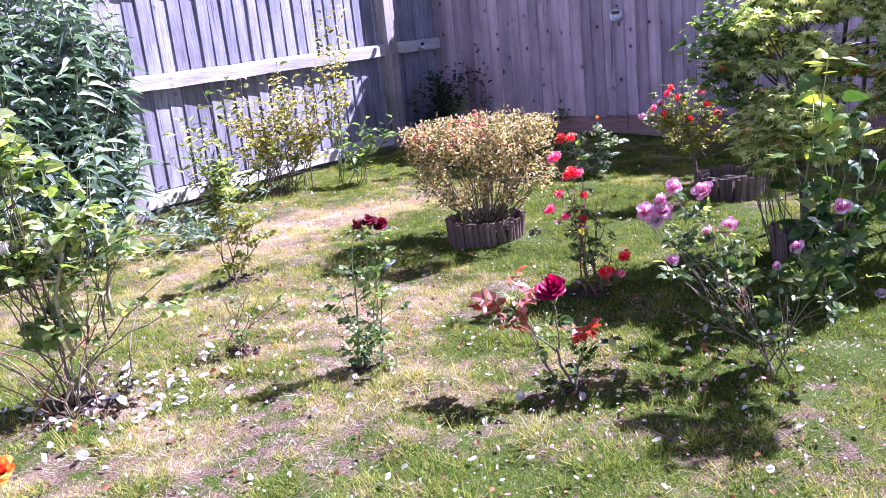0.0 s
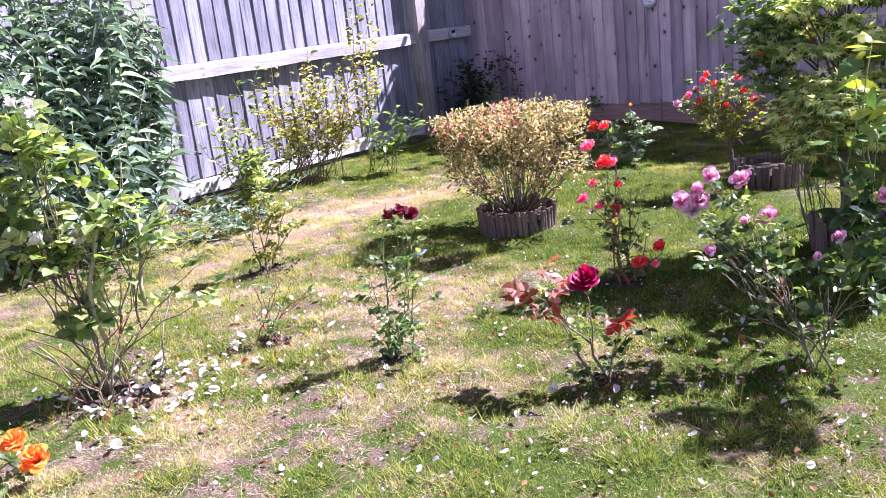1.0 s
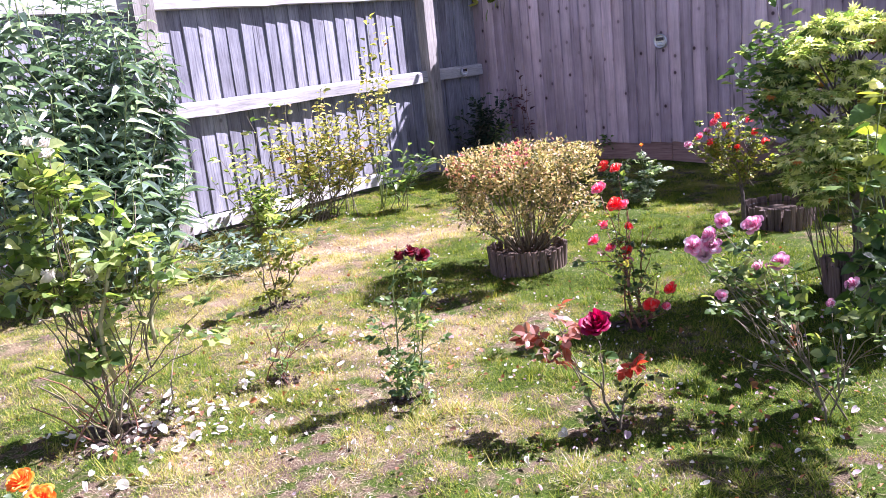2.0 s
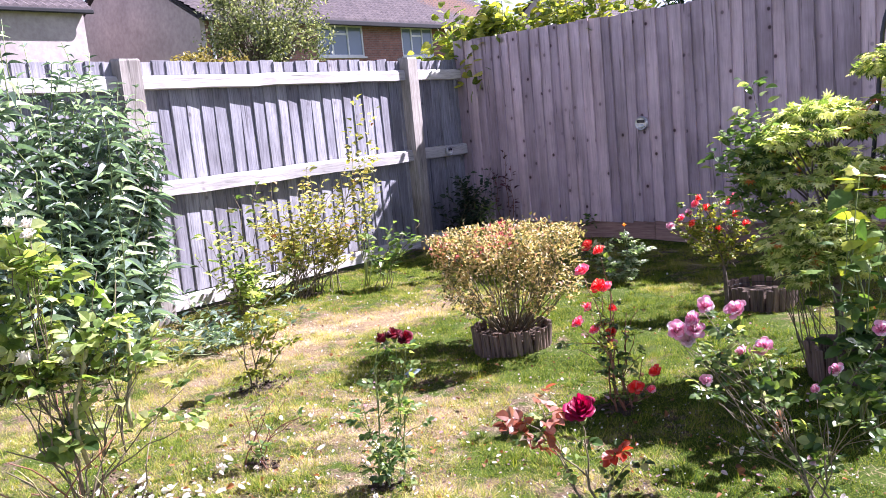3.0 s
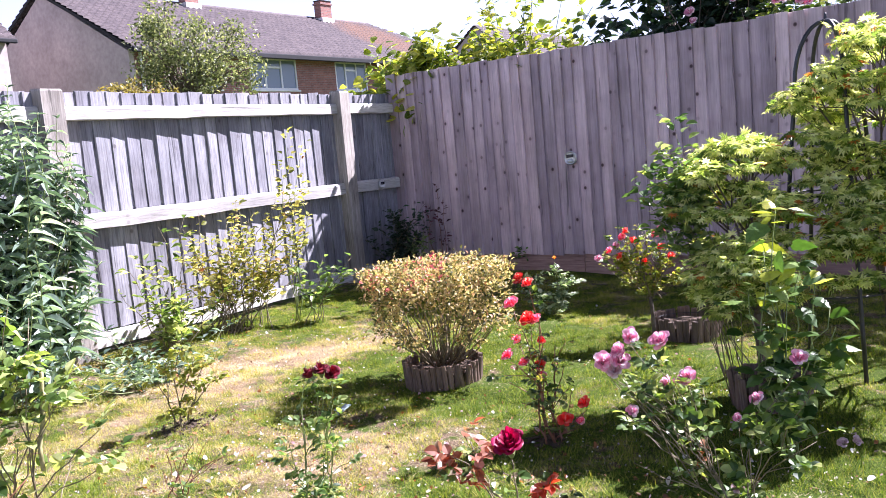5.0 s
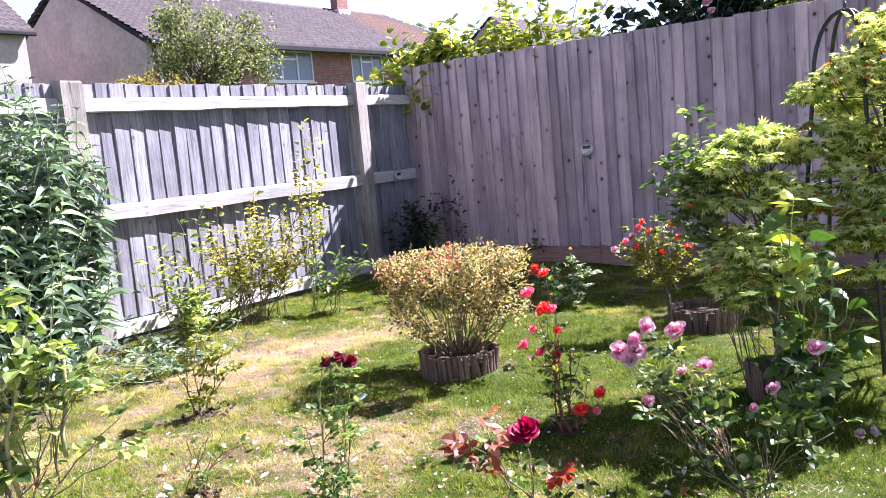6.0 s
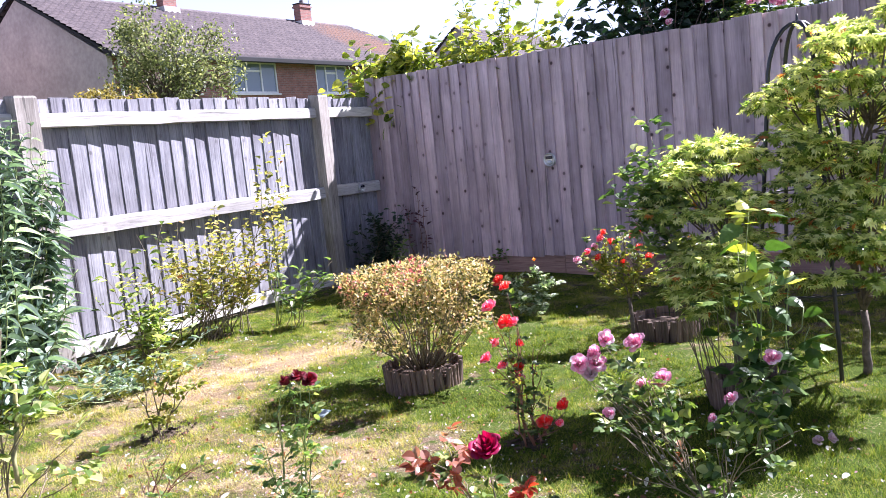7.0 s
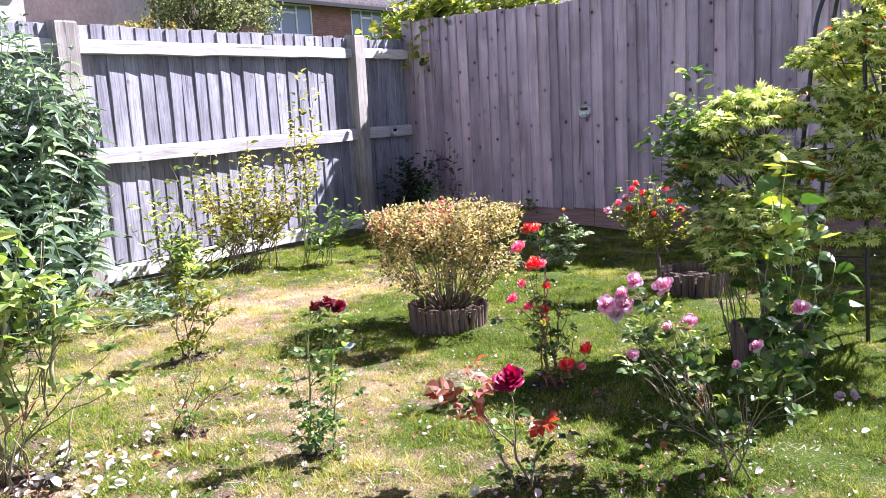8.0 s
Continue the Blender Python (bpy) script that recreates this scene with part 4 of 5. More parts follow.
# the coral rose
co = [(3.721, -3.954, 0.65), (3.659, -3.988, 0.57), (3.715, -3.955, 0.50), (3.745, -3.945, 0.50), (3.674, -3.98, 0.42), (3.748, -3.939, 0.415), (3.633, -4.002, 0.358), (3.687, -3.972, 0.326), (3.746, -3.94, 0.31), (3.739, -3.944, 0.265), (3.889, -3.861, 0.14), (3.814, -3.903, 0.075), (3.865, -3.874, 0.07)]
rose((3.765, -3.93, 0), "tall rose with clusters of coral red blooms",
     [(p, [0.028, 0.034, 0.038, 0.03, 0.026, 0.02, 0.03, 0.026, 0.03, 0.028, 0.032, 0.036, 0.02][i], "hot_pink" if i in (1, 3, 4, 6, 7, 9, 12) else "coral", (rng.normal(0, 0.3), -0.6, 0.7)) for i, p in enumerate(co)],
     [(3.8, -3.92, 0.4), (3.62, -4.0, 0.25), (3.82, -3.9, 0.3), (3.66, -3.98, 0.16), (3.84, -3.88, 0.2)], 40, 0.021, "rose_leaf", "red_cane", 0.005, extra=(("lime_leaf", 10, (3.62, -4.02, 0.1), (3.86, -3.86, 0.45), 0.016), ("red_leaf", 6, (3.62, -4.02, 0.25), (3.78, -3.9, 0.5), 0.015),))
# the mauve rose
mv = [(4.347, -4.445, 0.585), (4.324, -4.451, 0.535), (4.31, -4.453, 0.505), (4.259, -4.47, 0.505), (4.295, -4.46, 0.475), (4.442, -4.416, 0.57), (4.509, -4.397, 0.455), (4.462, -4.411, 0.43), (4.343, -4.446, 0.345), (4.644, -4.357, 0.33), (4.703, -4.34, 0.392), (4.64, -4.358, 0.11), (4.80, -4.25, 0.50)]
rose((4.64, -4.42, 0), "spreading rose with double mauve pink blooms",
     [(p, [0.03, 0.034, 0.034, 0.034, 0.03, 0.036, 0.032, 0.032, 0.022, 0.018, 0.024, 0.026, 0.03][i], "mauve" if i not in (4, 11) else "blush", (rng.normal(-0.1, 0.35), -0.7, 0.6)) for i, p in enumerate(mv)],
     [(4.25, -4.42, 0.36), (4.4, -4.38, 0.28), (4.52, -4.3, 0.4), (4.72, -4.3, 0.34), (4.85, -4.28, 0.26), (4.36, -4.5, 0.2), (4.7, -4.45, 0.2), (4.28, -4.4, 0.42), (4.42, -4.4, 0.4), (4.9, -4.5, 0.5), (4.3, -4.44, 0.44), (4.4, -4.42, 0.46)], 80, 0.025, "rose_leaf", "cane", 0.0033, low=0.55,
     extra=(("dead", 3, (4.5, -4.46, 0.16), (4.56, -4.4, 0.24), 0.018), ("rose_leaf", 4, (4.36, -4.5, 0.2), (4.8, -4.22, 0.36), 0.024)))
# twiggy small roses
rose((2.852, -5.058, 0), "small nearly leafless rose with dark twigs", [], [(2.875, -5.027, 0.24), (2.998, -4.86, 0.19), (2.828, -5.09, 0.28), (2.946, -4.93, 0.18), (2.80, -5.1, 0.17), (2.86, -5.06, 0.1), (2.9, -5.0, 0.27), (2.84, -5.04, 0.22), (2.93, -4.97, 0.26), (2.81, -5.08, 0.24)], 12, 0.018, "pale_leaf", "red_cane", 0.003, low=0.5)
rose((2.02, -4.41, 0), "thin rose with few yellowish leaves on bare stems", [], [(2.1, -4.3, 0.31), (1.98, -4.455, 0.34), (2.04, -4.38, 0.40), (2.13, -4.26, 0.23), (1.95, -4.5, 0.24), (2.06, -4.34, 0.33)], 44, 0.024, "lime_leaf", "cane", 0.005, low=0.5)
# white rose, large, beside the eye
wb = [(2.66, -5.63, 0.57), (2.63, -5.70, 0.59), (2.69, -5.77, 0.60), (2.715, -5.71, 1.02), (2.69, -5.75, 1.03), (2.70, -5.54, 0.46), (2.60, -5.83, 0.9), (2.70, -5.65, 0.55), (2.73, -5.72, 0.99), (2.74, -5.5, 0.66), (2.62, -5.66, 0.54)]
white_rose = rose((2.66, -5.66, 0), "tall white rose with faded blooms and pale leaves",
     [(p, 0.034 if i < 3 else 0.026, "white", (rng.normal(0, 0.4), -0.3, 0.6)) for i, p in enumerate(wb)],
     [(2.74, -5.47, 0.8), (2.8, -5.33, 0.66), (2.55, -5.9, 0.6), (2.82, -5.31, 0.4), (2.65, -5.75, 0.85), (2.6, -5.8, 0.75), (2.78, -5.42, 0.56), (2.72, -5.55, 0.72), (2.62, -5.72, 0.7), (2.56, -5.95, 0.95), (2.7, -5.85, 0.5), (2.62, -5.75, 1.0), (2.7, -5.66, 0.97), (2.55, -5.9, 1.1), (2.76, -5.54, 0.85), (2.5, -6.0, 0.8), (2.88, -5.3, 0.3)], 104, 0.043, "white_rose_leaf", "cane", 0.0044, low=0.66)
for i in range(20):
    a, ln = rng.uniform(0, 2 * np.pi), rng.uniform(0.25, 0.5)
    foot = np.array([2.66 + rng.normal(0, 0.05), -5.66 + rng.normal(0, 0.07), -0.01])
    part("cane", Geo().tube(curve_to(foot, foot + ln * np.array([0.62 * math.cos(a), 0.62 * math.sin(a), 0.75]), 0.15, 7), 0.0036, 0.002, 6), ("tan_cane", "cane", "red_cane")[i % 3], white_rose, smooth=True)
for top, foot in (((2.75, -5.46, 0.62), (2.75, -5.5, 0.3)), ((2.73, -5.6, 0.6), (2.7, -5.64, 0.2))):
    part("cut_cane", Geo().tube(curve_to(foot, top, 0, 5), 0.0075, 0.0068, 8), "tan_cane", white_rose, "pale cut-off cane", True)
# orange rose just coming into view
rose((2.98, -6.4, 0), "rose with orange blooms at the lawn edge", [((3.03, -6.07, 0.065), 0.05, "orange", (0.5, -0.4, 0.7)), ((3.01, -6.1, 0.125), 0.045, "orange", (0.2, -0.4, 0.8)), ((2.95, -6.2, 0.1), 0.05, "orange", (0, -0.3, 0.8))], [(2.85, -6.4, 0.25)], 6, 0.03)
# small rose by the back fence, its white leaf highlights painted as pale colour
rose((2.6, -1.69, 0), "small glossy-leaved rose with one red-orange bloom", [((2.42, -1.78, 0.26), 0.05, "coral", (-0.2, -0.7, 0.5)), ((2.633, -1.669, 0.39), 0.018, "orange", (0, 0, 1))],
     [(2.63, -1.67, 0.30), (2.46, -1.77, 0.2), (2.76, -1.6, 0.23), (2.7, -1.64, 0.28), (2.52, -1.72, 0.28), (2.6, -1.8, 0.14), (2.68, -1.8, 0.1), (2.42, -1.7, 0.24), (2.78, -1.7, 0.16)], 110, 0.026, "glossy_leaf", "green_cane", 0.005, low=0.3)
# standard rose in the second planter
sb = [(3.47, -2.33, 0.655), (3.40, -2.35, 0.575), (3.428, -2.343, 0.51), (3.61, -2.27, 0.625), (3.557, -2.29, 0.47), (3.64, -2.26, 0.65), (3.5, -2.33, 0.6), (3.37, -2.36, 0.545), (3.66, -2.3, 0.56), (3.3, -2.38, 0.5), (3.7, -2.26, 0.5), (3.44, -2.33, 0.62)]
rose((3.56, -2.28, 0), "bushy rose with bright pink and red blooms", [(p, 0.027, ["coral", "mauve", "coral", "hot_pink", "coral", "hot_pink", "coral", "hot_pink"][i % 8], (rng.normal(0, 0.3), -0.7, 0.6)) for i, p in enumerate(sb)],
     [(3.29, -2.4, 0.53), (3.75, -2.2, 0.42), (3.56, -2.29, 0.66), (3.68, -2.22, 0.56), (3.35, -2.38, 0.44), (3.45, -2.34, 0.62), (3.62, -2.28, 0.5), (3.72, -2.22, 0.5), (3.5, -2.25, 0.7), (3.4, -2.3, 0.36), (3.7, -2.25, 0.36), (3.56, -2.35, 0.38)], 150, 0.02, "lime_leaf", "cane", 0.005, low=0.25, head=0.27,
     extra=(("rose_leaf", 30, (3.33, -2.42, 0.42), (3.76, -2.18, 0.68), 0.021),))


def shrub(name, at, label, category, tips, per, leaf, kind, length, width, cane="cane", thick=0.006, low=0.2, up=0.4, bow=0.1, twig=0.05, root=0.04):
    """Upright stems from one root with single leaves along them."""
    at = np.asarray(at, float)
    ob = thing(name, tuple(at), label, category)
    lv = Leaves(kind)
    for t in tips:
        t = np.asarray(t, float)
        pts = curve_to(at + np.array([rng.normal(0, root), rng.normal(0, root), -0.01]), t, bow, 8)
        part("stem", Geo().tube(pts, thick, thick * 0.3, 5), cane, ob, smooth=True)
        for i in range(per):
            s = rng.uniform(low, 1.0) * 7
            k = min(int(s), 6)
            p = pts[k] + (pts[k + 1] - pts[k]) * (s - k)
            a = rng.uniform(0, 2 * np.pi)
            d = np.array([math.cos(a), math.sin(a), rng.normal(up, 0.35)])
            p = p + unit(d) * twig * rng.random()
            sz = length * rng.uniform(0.6, 1.15)
            lv.one(p, d, np.array([0, 0, 1.0]) + rng.normal(0, 0.4, 3), sz, sz * width)
    part("foliage", lv.geo(), leaf, ob)
    return ob


def fan(center, spread, zlo, zhi, n):
    c = np.asarray(center, float)
    return [(c[0] + rng.normal(0, spread[0]), c[1] + rng.normal(0, spread[1]), rng.uniform(zlo, zhi)) for _ in range(n)]


# along the weathered fence
shrub("yellow_shrub", (0.44, -2.72, 0), "open yellow-green shrub with upright stems by weathered fence", "shrub",
      fan((0.56, -2.6, 0), (0.16, 0.34), 0.35, 1.02, 42) + [(0.25, -2.95, 0.62), (0.75, -2.3, 0.85), (0.7, -2.3, 0.95)], 31, "pale_lime", "rose", 0.052, 0.62, "cane", 0.0045, 0.42, 0.4, 0.0, 0.05, 0.13)
shrub("climbing_stem", (0.7, -2.32, 0), "tall thin climbing stem with sparse pale leaves", "climber",
      [(0.8, -2.3, 1.46), (0.86, -2.2, 1.38), (0.75, -2.35, 1.2), (0.88, -2.22, 1.1), (0.8, -2.2, 0.95)], 42, "pale_lime", "oval", 0.055, 0.65, "green_cane", 0.004, 0.4)
shrub("leafy_sapling", (0.95, -2.33, 0), "small sapling with bright green leaves beside fence post", "shrub",
      [(0.98, -2.24, 0.48), (1.13, -2.09, 0.47), (0.83, -2.4, 0.42), (1.05, -2.2, 0.4), (1.16, -2.14, 0.36), (0.9, -2.4, 0.3)], 30, "pale_leaf", "oval", 0.065, 0.62, "cane", 0.004, 0.3)
shrub("fence_shoots", (0.55, -3.35, 0), "weedy green shoots along the foot of weathered fence", "shrub",
      fan((0.5, -3.35, 0), (0.16, 0.3), 0.15, 0.6, 20) + [(0.35, -3.2, 0.85), (0.45, -3.05, 0.9), (0.5, -3.5, 0.7), (0.55, -3.62, 0.62)], 20, "white_rose_leaf", "oval", 0.07, 0.52, "cane", 0.004, 0.3)
shrub("low_weeds", (1.15, -3.95, 0), "low leafy weeds at the lawn edge", "weeds",
      fan((1.1, -3.95, 0), (0.25, 0.32), 0.08, 0.32, 26), 18, "grey_leaf", "oval", 0.055, 0.5, "green_cane", 0.003, 0.2)
def paired_shrub(name, at, label, category, tips, gap, leaf, length, width, cane, thick):
    """Upright stems with long drooping leaves in crossed pairs, smaller towards the tip."""
    at = np.asarray(at, float)
    ob = thing(name, tuple(at), label, category)
    lv = Leaves("lance")
    for t in tips:
        t = np.asarray(t, float)
        root = at + np.array([(t[0] - at[0]) * 0.6 + rng.normal(0, 0.05), (t[1] - at[1]) * 0.6 + rng.normal(0, 0.05), -0.01])
        pts = curve_to(root, t, 0.05, 9)
        part("stem", Geo().tube(pts, thick, thick * 0.3, 5), cane, ob, smooth=True)
        run = float(np.linalg.norm(t - root))
        n, turn = int(run / gap), rng.uniform(0, 3)
        for i in range(n):
            h = (i + 0.5 + rng.uniform(-0.2, 0.2)) / n
            if h < 0.16 or rng.random() < 0.06:
                continue
            s = h * 8
            k = min(int(s), 7)
            p = pts[k] + (pts[k + 1] - pts[k]) * (s - k)
            turn += 1.57 + rng.normal(0, 0.2)
            sz = length * (1.0 if h < 0.75 else 1.0 - 2.6 * (h - 0.75)) * rng.uniform(0.7, 1.15)
            for side in (0, np.pi):
                a = turn + side + rng.normal(0, 0.2)
                up = rng.normal(0.1, 0.25) + max(0, h - 0.85) * 5
                lv.one(p, (math.cos(a), math.sin(a), up), np.array([0, 0, 1.0]) + rng.normal(0, 0.25, 3), sz, sz * width)
    part("foliage", lv.geo(), leaf, ob)
    return ob


paired_shrub("willow_leaved_shrub", (0.5, -4.65, 0), "tall leafy shrub with long grey-green leaves", "shrub",
             fan((0.48, -4.5, 0), (0.15, 0.2), 1.4, 2.05, 21) + fan((0.52, -4.25, 0), (0.12, 0.12), 1.2, 1.85, 9) + fan((0.5, -5.1, 0), (0.2, 0.3), 0.9, 2.1, 21) + fan((0.75, -4.75, 0), (0.2, 0.22), 0.4, 1.3, 20) + fan((0.6, -4.02, 0), (0.08, 0.08), 1.2, 1.75, 7)
             + [(0.75, -3.95, 1.15), (0.95, -4.05, 0.75), (1.15, -4.3, 0.45), (1.25, -4.5, 0.35), (0.8, -4.0, 0.6), (0.6, -3.95, 1.45), (0.7, -4.1, 1.3), (0.62, -4.15, 1.6), (0.8, -4.15, 0.95)], 0.054, "grey_leaf", 0.155, 0.29, "green_cane", 0.007)
# in the corner
shrub("plum_sapling", (0.72, -0.38, 0), "slim sapling with dark plum-coloured leaves", "shrub", [(0.74, -0.35, 0.88), (0.66, -0.4, 0.7), (0.8, -0.36, 0.75)], 22, "plum_leaf", "oval", 0.055, 0.6, "red_cane", 0.005, 0.4)
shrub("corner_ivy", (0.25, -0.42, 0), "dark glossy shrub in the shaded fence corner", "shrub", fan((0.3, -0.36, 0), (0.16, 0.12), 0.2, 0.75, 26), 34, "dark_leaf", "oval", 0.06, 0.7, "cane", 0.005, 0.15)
shrub("green_shoot", (0.78, -0.75, 0), "upright pale green shoot with narrow leaves", "shrub", [(0.8, -0.7, 0.46), (0.86, -0.72, 0.42), (0.7, -0.75, 0.4), (0.78, -0.68, 0.48)], 20, "pale_leaf", "lance", 0.06, 0.22, "green_cane", 0.005, 0.3, 1.0)
shrub("fence_foot_weed", (1.45, -0.08, 0.12), "small green weed at the gravel board", "weeds", [(1.43, -0.1, 0.24), (1.5, -0.1, 0.22), (1.4, -0.09, 0.2)], 9, "big_leaf", "oval", 0.05, 0.6, "green_cane", 0.003, 0.3)


# ---- maples, broad-leaved sapling, obelisk ----
def maple(at, label, pads, per, size):
    at = np.asarray(at, float)
    ob = thing("japanese_maple", tuple(at), label, "maple tree", "japanese maples")
    lv = Leaves("palm")
    hub = at + np.array([0, 0, 0.3])
    part("trunk", Geo().tube(curve_to(at - np.array([0, 0, 0.05]), hub, 0, 5), 0.022, 0.016, 8), "bark", ob, smooth=True)
    forks = []
    for k, (c, (rx, ry, rz)) in enumerate(pads):
        c = np.asarray(c, float)
        if k % 5 == 0 or not forks:
            limb = curve_to(hub, c, 0.2, 7)
            forks.append(limb[-3])
            part("branch", Geo().tube(limb, 0.008, 0.003, 5), "bark", ob, smooth=True)
        else:
            near = min(forks, key=lambda q: float(np.linalg.norm(q - c)))
            part("branch", Geo().tube(curve_to(near, c, 0.15, 5), 0.004, 0.0015, 5), "bark", ob, smooth=True)
        for i in range(per):
            u = rng.normal(0, 1, 3)
            u = u / np.linalg.norm(u) * rng.random() ** 0.45
            p = c + u * np.array([rx, ry, rz])
            out = np.array([u[0], u[1], -0.35 + 0.4 * rng.normal()])
            lv.one(p, out + rng.normal(0, 0.35, 3), np.array([0.25 * u[0], 0.25 * u[1], 1.0]) + rng.normal(0, 0.28, 3), size * rng.uniform(0.6, 1.15), size * rng.uniform(0.85, 1.1))
    part("crown", lv.geo(), "maple_leaf", ob)
    return ob


def dome_pads(center, rx, ry, z0, z1, n, wide=0.11):
    """Flat layers of leaf spread over a dome, with gaps between them."""
    out = []
    for i in range(n):
        a, q = i * 2.4 + rng.normal(0, 0.3), math.sqrt((i + 0.5) / n)
        crest = z0 + (z1 - z0) * math.sqrt(max(0.0, 1 - 0.92 * q * q))
        z = crest - (z1 - z0) * abs(rng.normal(0, 0.24))
        w = wide * rng.uniform(0.75, 1.3)
        out.append(((center[0] + rx * q * math.cos(a), center[1] + ry * q * math.sin(a), max(z, z0 - 0.1)), (w, w * rng.uniform(0.8, 1.1), rng.uniform(0.012, 0.032))))
    return out


def inner_pads(center, rx, ry, z0, z1, n):
    """Shaded layers inside a crown."""
    return [((center[0] + rng.uniform(-rx, rx), center[1] + rng.uniform(-ry, ry), rng.uniform(z0, z1)), (0.1, 0.1, 0.035)) for _ in range(n)]


maple((4.40, -3.18, 0.1), "small bright green japanese maple in log-edged planter",
      dome_pads((4.33, -3.2), 0.24, 0.24, 0.8, 1.18, 34, 0.09) + dome_pads((4.43, -3.5), 0.19, 0.13, 0.5, 0.78, 17, 0.085) + dome_pads((4.38, -3.22), 0.16, 0.16, 0.4, 0.7, 9, 0.085) + inner_pads((4.36, -3.16), 0.18, 0.12, 0.45, 0.95, 16), 72, 0.044)
# the dome at (5.26, -3.66) is unseen, added to throw a shadow on the lawn
maple((4.84, -2.62, 0), "larger green japanese maple in front of brown fence",
      dome_pads((4.88, -2.72), 0.45, 0.3, 1.05, 1.66, 42, 0.105) + dome_pads((4.74, -2.85), 0.36, 0.24, 0.75, 1.15, 20, 0.095) + dome_pads((4.88, -3.1), 0.27, 0.13, 0.44, 0.86, 22, 0.09) + dome_pads((5.26, -3.66), 0.17, 0.15, 1.48, 1.6, 7, 0.085) + inner_pads((4.84, -2.66), 0.34, 0.16, 0.6, 1.4, 38), 66, 0.046)
shrub("dark_shrub", (4.3, -3.2, 0), "glossy dark green shrub beside the maple", "shrub",
      [(4.06, -3.36, 1.14), (4.13, -3.34, 1.27), (4.02, -3.36, 0.93), (4.0, -3.38, 1.05), (4.1, -3.34, 1.0), (4.09, -3.33, 1.12), (4.16, -3.32, 1.1), (3.98, -3.4, 0.98), (4.12, -3.36, 0.95), (4.08, -3.36, 0.84), (4.13, -3.34, 0.88)], 50, "pale_leaf", "rose", 0.05, 0.68, "cane", 0.003, 0.74, 0.4, 0.1, 0.06)
sapling = shrub("broad_leaved_sapling", (4.63, -3.78, 0), "broad-leaved sapling with lime green top leaves", "sapling",
      [(4.63, -3.745, 0.92), (4.71, -3.72, 0.74), (4.53, -3.78, 0.62), (4.79, -3.7, 0.55), (4.61, -3.84, 0.5), (4.67, -3.8, 0.62), (4.58, -3.74, 0.76), (4.61, -3.8, 0.7), (4.75, -3.74, 0.64), (4.57, -3.8, 0.4), (4.69, -3.8, 0.42), (4.81, -3.72, 0.48)], 12, "big_leaf", "heart", 0.082, 0.88, "green_cane", 0.005, 0.35, -0.25, 0.05, 0.09)
young = Leaves("heart")
for i in range(18):
    h = rng.uniform(0.0, 1.0)
    p = np.array([4.63, -3.75, 0.94]) + np.array([rng.normal(0, 0.02 + 0.09 * h), rng.normal(0, 0.02 + 0.07 * h), -0.38 * h])
    a = rng.uniform(0, 2 * np.pi)
    z = rng.uniform(0.045, 0.082)
    young.one(p, (math.cos(a), math.sin(a), rng.normal(0.1, 0.4)), np.array([0, 0, 1.0]) + rng.normal(0, 0.5, 3), z, z * 0.7)
part("young_foliage", young.geo(), "top_leaf", sapling, "lime yellow young leaves")


def obelisk():
    c = np.array((4.6, -2.58, 0.0))
    ob = thing("garden_obelisk", tuple(c), "black metal garden obelisk with domed top", "plant support")
    for k in range(4):
        a = 0.63 + k * np.pi / 2
        out = np.array([math.cos(a), math.sin(a), 0])
        pts = [c + out * 0.28 * (1 - 0.45 * z / 1.36) + np.array([0, 0, z]) for z in np.linspace(-0.05, 1.36, 6)]
        for b in np.linspace(0.15, 1, 7):
            pts.append(c + out * 0.154 * math.cos(b * np.pi / 2) + np.array([0, 0, 1.36 + 0.295 * math.sin(b * np.pi / 2)]))
        part("leg", Geo().tube(pts, 0.01, 0.01, 8), "metal", ob, smooth=True)
    for z, r in ((0.4, 0.243), (0.86, 0.2), (1.34, 0.156)):
        ring = [c + np.array([r * math.cos(a), r * math.sin(a), z]) for a in np.linspace(0, 2 * np.pi, 33)]
        part("hoop", Geo().tube(ring, 0.005, 0.005, 5), "metal", ob, smooth=True)
    part("finial", Geo().tube([c + np.array([0, 0, z]) for z in (1.645, 1.66, 1.675, 1.69)], 0.009, 0.005, 8), "metal", ob, smooth=True)


obelisk()


# ---- petals and dead leaves on the ground ----
def scattered(name, kind, spots, n, size, mat, label):
    lv = Leaves(kind)
    for i in range(n):
        cx, cy, r = spots[rng.integers(len(spots))]
        x, y = cx + rng.normal(0, r), cy + rng.normal(0, r)
        z = float(ground_height(np.array(x), np.array(y))) + rng.uniform(0.008, 0.026)
        a = rng.uniform(0, 2 * np.pi)
        s = size * min(rng.lognormal(-0.15, 0.45), 1.6)
        lv.one((x, y, z), (math.cos(a), math.sin(a), rng.normal(0, 0.35)), np.array([0, 0, 1.0]) + rng.normal(0, 0.6, 3), s, s * rng.uniform(0.45, 1.0))
    ob = new(name, lv.geo().mesh(name, M[mat]))
    return tagged(ob, label, "petals" if "petal" in name else "dead leaves", kind="stuff")


